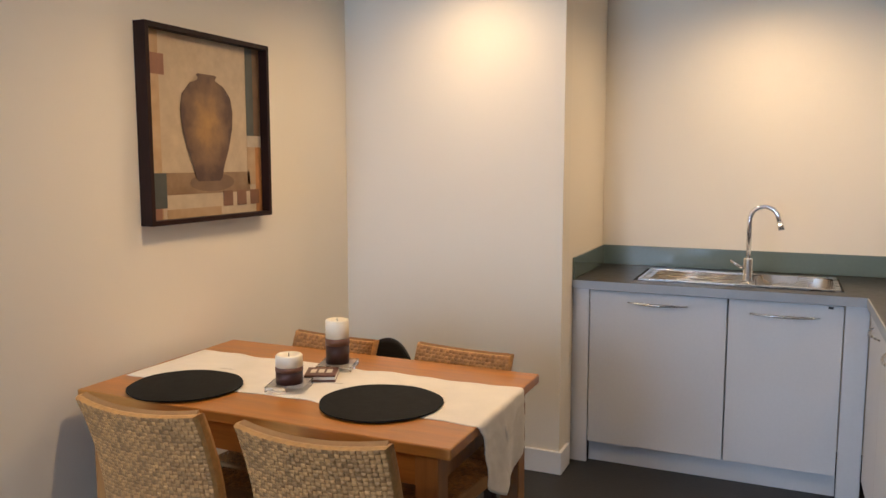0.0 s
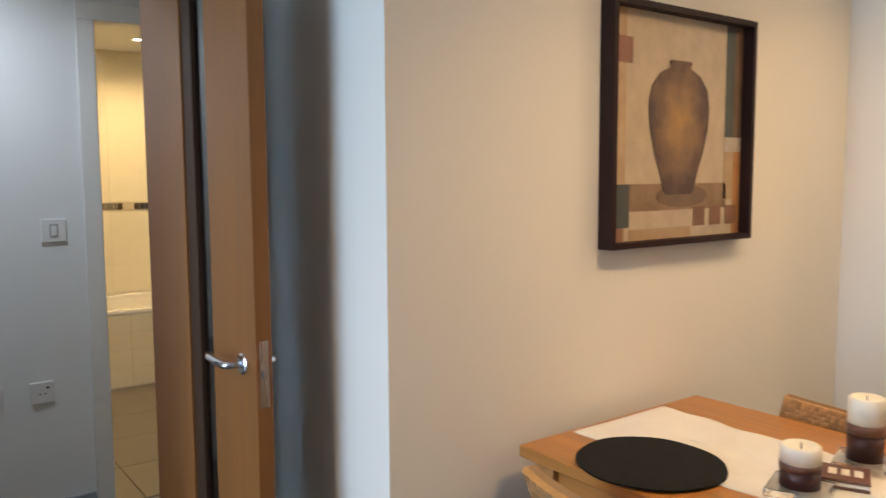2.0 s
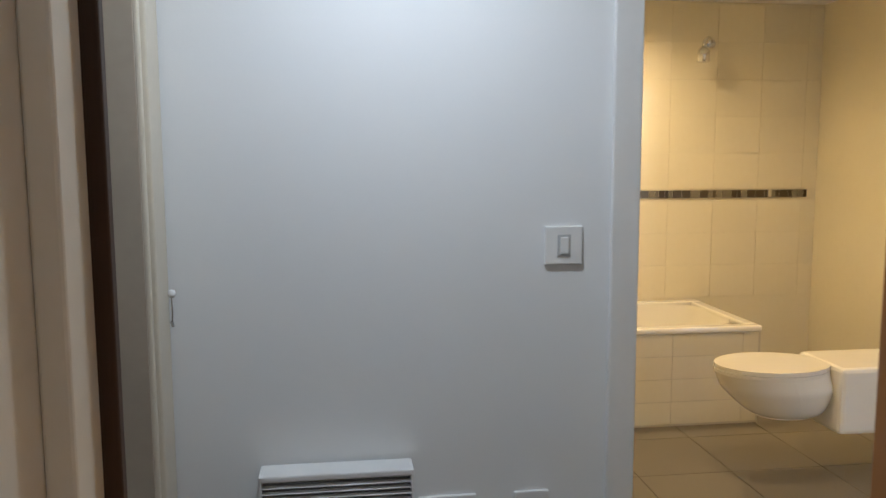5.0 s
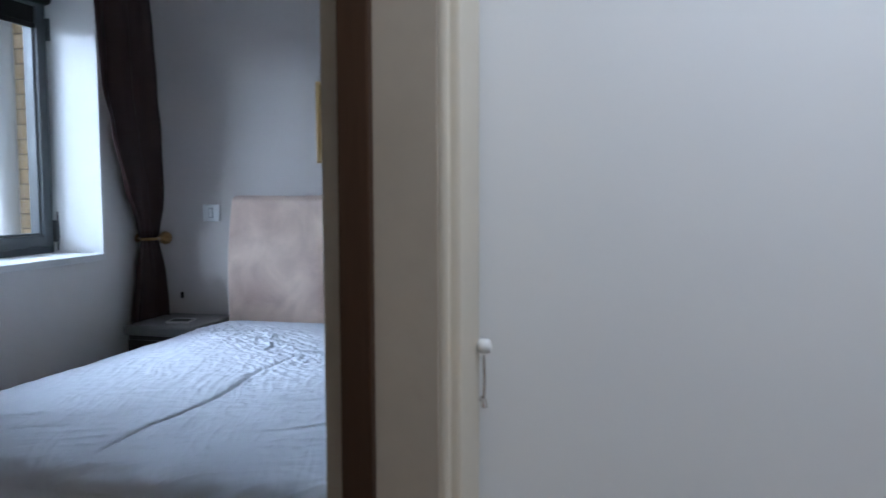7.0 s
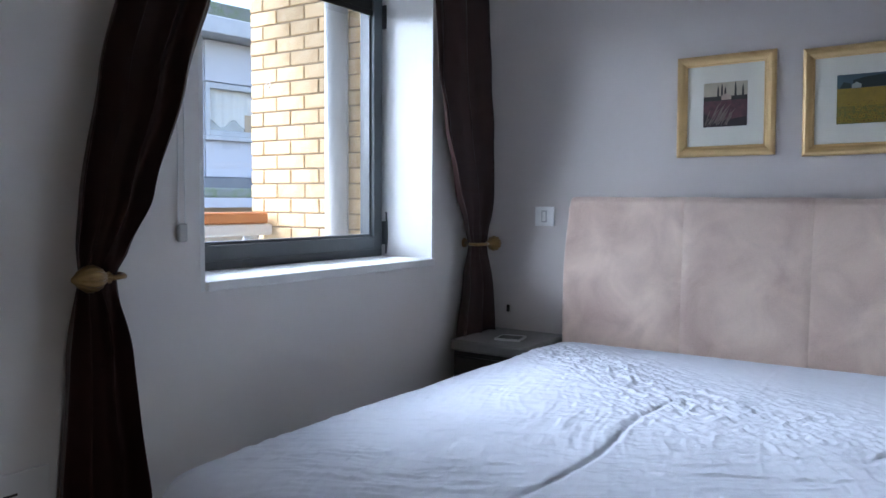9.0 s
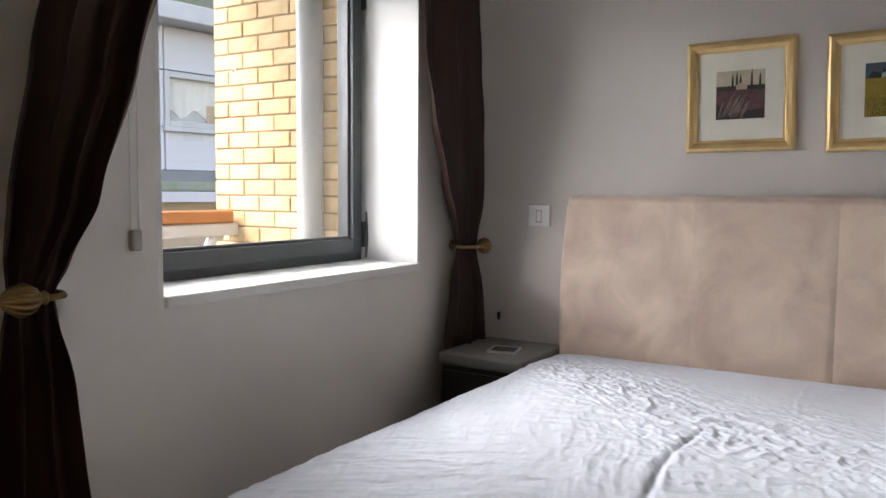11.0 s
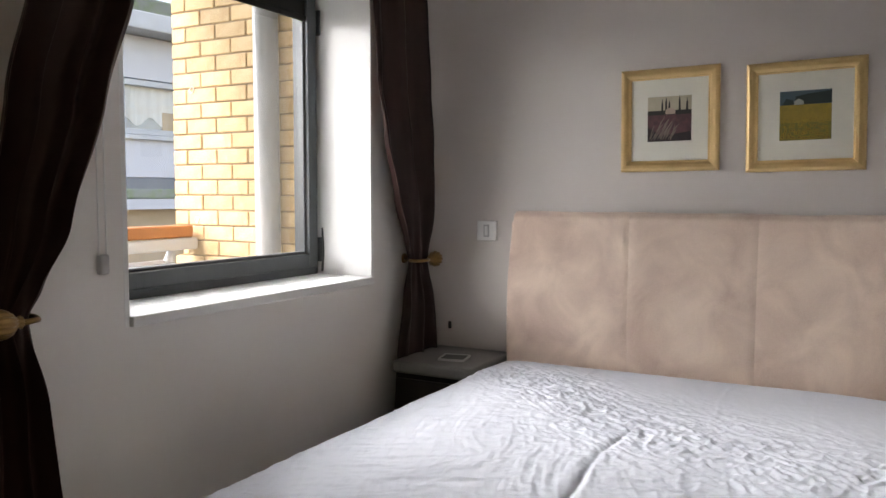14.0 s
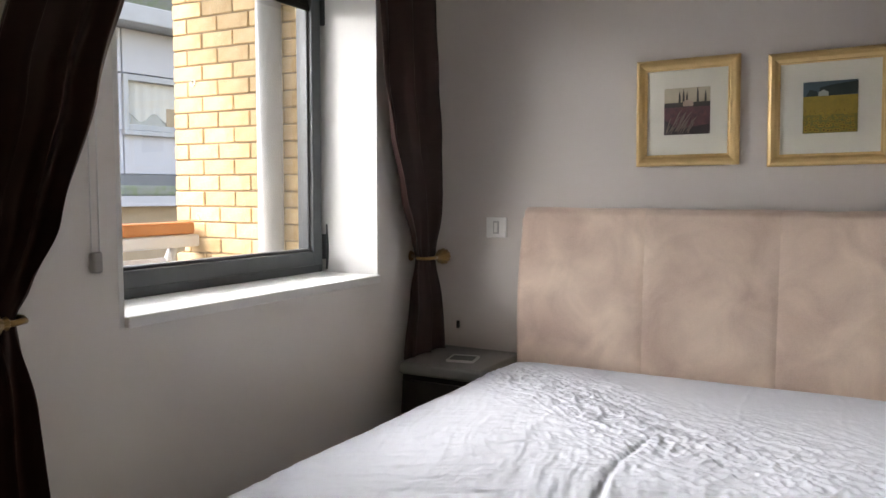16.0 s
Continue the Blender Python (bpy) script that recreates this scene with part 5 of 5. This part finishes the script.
def lavender_print():
    w, h = 0.360, 0.382
    t = print_frame(-0.733, 1.465, w, h, 0.6, "gold framed print of a lavender field with cypresses")
    y0, y1, z0, z1 = -0.080, 0.080, 0.112, 0.278
    sky_m, field, dark, tree, pale, house = paint("print_sky", (0.50, 0.44, 0.32)), paint("print_lavender", (0.13, 0.05, 0.055), (0.07, 0.03, 0.04), 60), paint("print_dark", (0.035, 0.022, 0.025)), paint("print_tree", (0.03, 0.028, 0.022)), paint("print_grass", (0.22, 0.17, 0.14)), paint("print_house", (0.55, 0.42, 0.33))
    d = 0.0082
    flat(rect(y0, y1, z0, z1), d, sky_m, "printed_sky", t)
    flat(rect(y0, y1, z0, z0 + 0.100), d + 0.0007, field, "printed_field", t)
    flat([(y0, z0), (y1, z0), (y1, z0 + 0.035), (y0 + 0.05, z0 + 0.02), (y0, z0 + 0.055)], d + 0.0011, dark, "printed_shade", t)
    flat(rect(y0, y1, z0 + 0.098, z0 + 0.114), d + 0.0012, tree, "printed_hedge", t)
    for cy, hh in ((-0.026, 0.045), (-0.012, 0.053), (0.000, 0.040), (0.037, 0.058), (0.064, 0.045)):
        flat([(cy - 0.004, z0 + 0.112), (cy + 0.004, z0 + 0.112), (cy + 0.003, z0 + 0.112 + hh * 0.6), (cy, z0 + 0.112 + hh), (cy - 0.003, z0 + 0.112 + hh * 0.6)], d + 0.0016, tree, "printed_cypress", t)
    flat([(-0.014, z0 + 0.10), (0.022, z0 + 0.10), (0.022, z0 + 0.116), (0.004, z0 + 0.124), (-0.014, z0 + 0.116)], d + 0.002, house, "printed_house", t)
    rng = random.Random(2)
    for k in range(26):
        a = y0 + 0.004 + rng.uniform(0, 0.085)
        l, lean = rng.uniform(0.03, 0.105) * (1 - 0.45 * (a - y0) / 0.09), rng.uniform(0.25, 0.9)
        zb = z0 + 0.003 + rng.uniform(0, 0.01)
        tip, mid = min(y1 - 0.004, a + lean * l), min(y1 - 0.006, a + lean * l * 0.62)
        flat([(a, zb), (a + 0.0014, zb), (mid + 0.0026, zb + l * 0.7), (tip, zb + l), (mid, zb + l * 0.74)], d + 0.0024 + 0.00002 * k, pale, "printed_grass", t)


def sunflower_print():
    w, h = 0.380, 0.380
    t = print_frame(-0.273, 1.460, w, h, 0.9, "gold framed print of a sunflower field below dark trees")
    y0, y1, z0, z1 = -0.080, 0.083, 0.107, 0.277
    d = 0.0082
    sky_m, field, low, tree, house, eye = paint("print_blue", (0.07, 0.12, 0.15)), paint("print_yellow", (0.33, 0.23, 0.035), (0.26, 0.19, 0.03), 50), paint("print_green", (0.13, 0.14, 0.035), (0.24, 0.19, 0.03), 90), paint("print_forest", (0.02, 0.035, 0.035)), paint("print_barn", (0.35, 0.38, 0.36)), paint("print_seed", (0.06, 0.04, 0.015))
    flat(rect(y0, y1, z0, z1), d, sky_m, "printed_sky", t)
    flat(rect(y0, y1, z0, z0 + 0.122), d + 0.0007, field, "printed_field", t)
    flat(rect(y0, y1, z0, z0 + 0.060), d + 0.0010, low, "printed_meadow", t)
    flat([(y0 + 0.05, z0 + 0.121), (y1, z0 + 0.124), (y1, z1 - 0.005), (y0 + 0.09, z1 - 0.012), (y0 + 0.05, z0 + 0.15)], d + 0.0014, tree, "printed_trees", t)
    flat([(y0 + 0.008, z0 + 0.122), (y0 + 0.045, z0 + 0.122), (y0 + 0.042, z0 + 0.138), (y0 + 0.02, z0 + 0.145)], d + 0.0016, tree, "printed_bush", t)
    flat([(y0 + 0.046, z0 + 0.122), (y0 + 0.076, z0 + 0.122), (y0 + 0.076, z0 + 0.134), (y0 + 0.061, z0 + 0.143), (y0 + 0.046, z0 + 0.134)], d + 0.002, house, "printed_barn", t)
    rng = random.Random(5)
    flower = paint("print_flower", (0.40, 0.27, 0.03))
    for k in range(84):
        row = k // 12
        cy, cz, q = y0 + 0.008 + (k % 12) * 0.0130 + rng.uniform(-0.004, 0.004), z0 + 0.009 + row * (0.0135 - 0.0005 * row) + rng.uniform(-0.003, 0.003), 0.0066 - 0.0007 * row
        flat([(cy + q * math.cos(a), cz + q * math.sin(a)) for a in (2 * math.pi * j / 8 for j in range(8))], d + 0.002, flower, "printed_flower", t)
        q *= 0.45
        flat([(cy + q * math.cos(a), cz + q * math.sin(a)) for a in (2 * math.pi * j / 6 for j in range(6))], d + 0.0027, eye, "printed_seedhead", t)


lavender_print()
sunflower_print()


# ---- outside the window ----
structure("ground", box(-60, 60, -80, -2.2, -3.3, -3.2), GROUND, "grey asphalt ground below the window", "ground")
structure("balcony_floor", box(-6.0, -2.0, -3.25, -2.2, -0.15, -0.02), PANEL, "pale concrete balcony floor", "balcony")


# Unseen slab, added to shade the inner bricks and the window from high sky.
structure("balcony_ceiling", box(-6.0, -1.2, -3.25, -2.162, 2.62, 2.78), PANEL, "unseen pale slab added to shade the bricks and the window", "balcony")


def railing():
    t = thing("balcony_railing", pose(0, -3.05, 0.16), "balcony railing with an orange hardwood handrail", "railing")
    part("handrail", box(-4.27, -2.0, -0.03, 0.045, 1.005, 1.065, 0.012, 3), RAILWOOD, t, "orange hardwood handrail")
    part("rail_channel", box(-4.29, -2.0, -0.025, 0.055, 0.945, 1.004, 0.012, 3), PIPE, t, "pale grey metal channel")
    part("post", tube([(-4.15, 0.0, -0.18), (-4.15, 0.0, 0.90), (-4.17, 0.0, 0.935), (-4.22, 0, 0.945)], 0.026, 16), PIPE, t, smooth=True)
    part("lower_rail", box(-4.15, -2.0, -0.01, 0.01, 0.72, 0.745, 0.003), PIPE, t)
    part("infill", box(-4.12, -2.0, -0.004, 0.004, 0.10, 0.90, 0.001), PANEL, t, "pale infill sheet")


railing()


def downpipe():
    t = thing("downpipe", pose(-4.235, -2.50, -3.2), "pale grey vertical drainpipe on the brick wall", "pipe")
    part("pipe", cyl(0.057, 0, 5.81, 32), DRAIN, t, smooth=True)
    for z in (2.2, 5.5):
        part("collar", cyl(0.066, z, z + 0.08, 32), DRAIN, t)
    hook = thing("wall_eye", pose(-4.298, -3.01, 1.25), "small rusty wire loop on the brick wall", "hook", "wire loops on the bricks")
    part("loop", tube([(0, 0.014 * math.cos(a), 0.014 * math.sin(a)) for a in (2 * math.pi * k / 16 for k in range(17))], 0.003, 6), STEEL, hook)
    copy_thing(hook, pose(-4.298, -3.03, 1.89))


downpipe()


def neighbour():
    """The flats opposite: grey cladding bands, a window, ledges and a flat roof."""
    t = thing("neighbour_building", Matrix.Translation((-8.75, -9.0, 0)) @ Matrix.Rotation(radians(-8), 4, "Z"), "grey clad flats opposite with a curtained window", "building")
    L = 14.0
    part("lower_wall", box(-L, L, -4, 0.0, -3.2, 1.17), BUFF, t, "buff rendered lower wall")
    part("ledge", box(-L, L, -4, 0.22, 1.17, 1.31), PANEL, t, "pale concrete ledge")
    part("moss", box(-L, L, -0.1, 0.20, 1.311, 1.45, 0.03), MOSS, t, "mossy ledge top")
    part("gutter", box(-L, L, -4, 0.12, 1.40, 1.60), LEAD, t)
    xs = [-L, -4.0, -1.45, 0.0, 1.9, 3.9, L]
    for k, (a, b) in enumerate(zip(xs, xs[1:])):
        part("cladding_panel", box(a + 0.01, b - 0.01, -3.9, 0.0, 1.61, 2.19, 0.006), PANEL, t)
        if k != 2:
            part("cladding_panel", box(a + 0.01, b - 0.01, -3.9, 0.0, 2.20, 2.95, 0.006), PANEL, t)
        part("cladding_panel", box(a + 0.01, b - 0.01, -3.9, 0.0, 2.97, 3.55, 0.006), PANEL, t)
    x0, x1, z0, z1 = -1.45, 0.0, 2.20, 2.95
    w = part("window", box(x0 + 0.06, x1 - 0.06, -0.10, -0.08, z0 + 0.06, z1 - 0.06), WINPANE, t, "dim window pane")
    for p in ((x0, x0 + 0.07, z0, z1), (x1 - 0.07, x1, z0, z1), (x0 + 0.07, x1 - 0.07, z0, z0 + 0.08), (x0 + 0.07, x1 - 0.07, z1 - 0.08, z1)):
        part("frame", box(p[0], p[1], -0.12, 0.03, p[2], p[3], 0.006), PIPE, w)
    part("sill", box(x0 - 0.03, x1 + 0.03, -0.1, 0.08, z0 - 0.07, z0 - 0.005, 0.01), PIPE, w)
    part("net_curtain", sheet(lambda u, v: Vector((x0 + 0.1 + (x1 - x0 - 0.2) * u, -0.072 + 0.008 * math.sin(u * 50), z0 + 0.25 + 0.42 * v - 0.12 * math.sin(3 * math.pi * u) ** 2 * (1 - v))), 60, 8, 0.002), PAPER, w, "pale net curtain")
    part("box_on_sill", box(x0 + 0.5, x0 + 0.75, -0.075, -0.06, z0 + 0.08, z0 + 0.34, 0.004), BUFF, w)
    part("eaves", box(-L, L, -4.2, 0.42, 3.56, 3.80, 0.02), PIPE, t, "pale eaves board")
    part("roof_edge", box(-L, L, -4.2, 0.30, 3.80, 4.02, 0.03), MOSS, t, "mossy flat roof edge")
    part("roof", box(-L, L, -8, -0.4, 3.9, 4.0), LEAD, t, "lead-grey flat roof")


WINPANE = mat("dim_window_pane", (0.30, 0.31, 0.30), 0.08, spread=0.1, scale=2, bump=0.0, coat=0.5)
neighbour()


# ---- bathroom tiles and bricks ----
def tiled(parent, y0, y1, z0, z1, tw, th, face):
    shared = {}
    z = z0
    while z < z1 - 0.02:
        y = y0
        while y < y1 - 0.02:
            w, h = min(tw, y1 - y) - 0.002, min(th, z1 - z) - 0.002
            key = (round(w, 3), round(h, 3))
            if key not in shared:
                bm = box(0, 0.003, 0, w, 0, h, 0.0008, 1)
                me = bpy.data.meshes.new("tile")
                bm.to_mesh(me)
                bm.free()
                me.materials.append(TILE)
                shared[key] = me
            o = new("tile", shared[key])
            o.parent = parent
            o.matrix_parent_inverse = Matrix.Identity(4)
            o.location = (face - parent.matrix_world.translation.x, y - parent.matrix_world.translation.y, z - parent.matrix_world.translation.z)
            y += tw
        z += th


tub_ob = bpy.data.objects["bathtub"]
tiled(tub_ob, 1.31, 3.0, 0.012, 0.51, 0.40, 0.125, -4.006)
wall_ob = bpy.data.objects["wall_bath_back"]
tiled(wall_ob, 1.30, 3.80, 0.56, 1.185, 0.30, 0.207, -4.80)
tiled(wall_ob, 1.30, 3.80, 1.25, 2.385, 0.30, 0.227, -4.80)
floor_ob = bpy.data.objects["floor_bathroom"]
shared_ft = bpy.data.meshes.new("floor_tile")
ft = box(0, 0.446, 0, 0.446, -0.006, 0.0, 0.001, 1)
ft.to_mesh(shared_ft)
ft.free()
shared_ft.materials.append(FLOORTILE)
for i in range(5):
    for j in range(6):
        o = new("floor_tile", shared_ft)
        o.parent = floor_ob
        o.location = (-4.28 + 0.45 * i, 1.31 + 0.45 * j - 0.12, 0.0)


def brick_pier():
    t = thing("brick_wall", pose(-4.30, -2.165, -3.2), "buff yellow brick wall of the balcony recess", "wall")
    tagged(t, kind="structure")
    part("mortar", box(-0.25, -0.008, -0.995, 0.0, 0.0, 5.81), MORTAR, t, "buff mortar joints")
    meshes = {}

    def mesh(w, d):
        if (w, d) not in meshes:
            bm = box(-d, 0.0, 0, w, 0, 0.068, 0.004, 1)
            me = bpy.data.meshes.new("brick")
            bm.to_mesh(me)
            bm.free()
            me.materials.append(BRICK)
            meshes[w, d] = me
        return meshes[w, d]
    rng = random.Random(11)
    far = bmesh.new()
    for c in range(77):
        z = 0.075 * c
        y = -1.0
        k = 0
        while y < -0.02:
            w = 0.190 if not (k == 0 and c % 2) else 0.0915
            w = min(w, -0.005 - y)
            if 3.9 < z < 5.75:
                o = new("brick", mesh(round(w, 4), 0.10))
                o.parent = t
                o.location = (rng.uniform(-0.002, 0.003), y, z)
            else:
                box(-0.1, rng.uniform(-0.002, 0.003), y, y + w, z, z + 0.068, bm=far)
            y += w + 0.007
            k += 1
    tagged(part("far_bricks", far, BRICK, t), "buff bricks higher and lower on the wall", kind="stuff")


brick_pier()
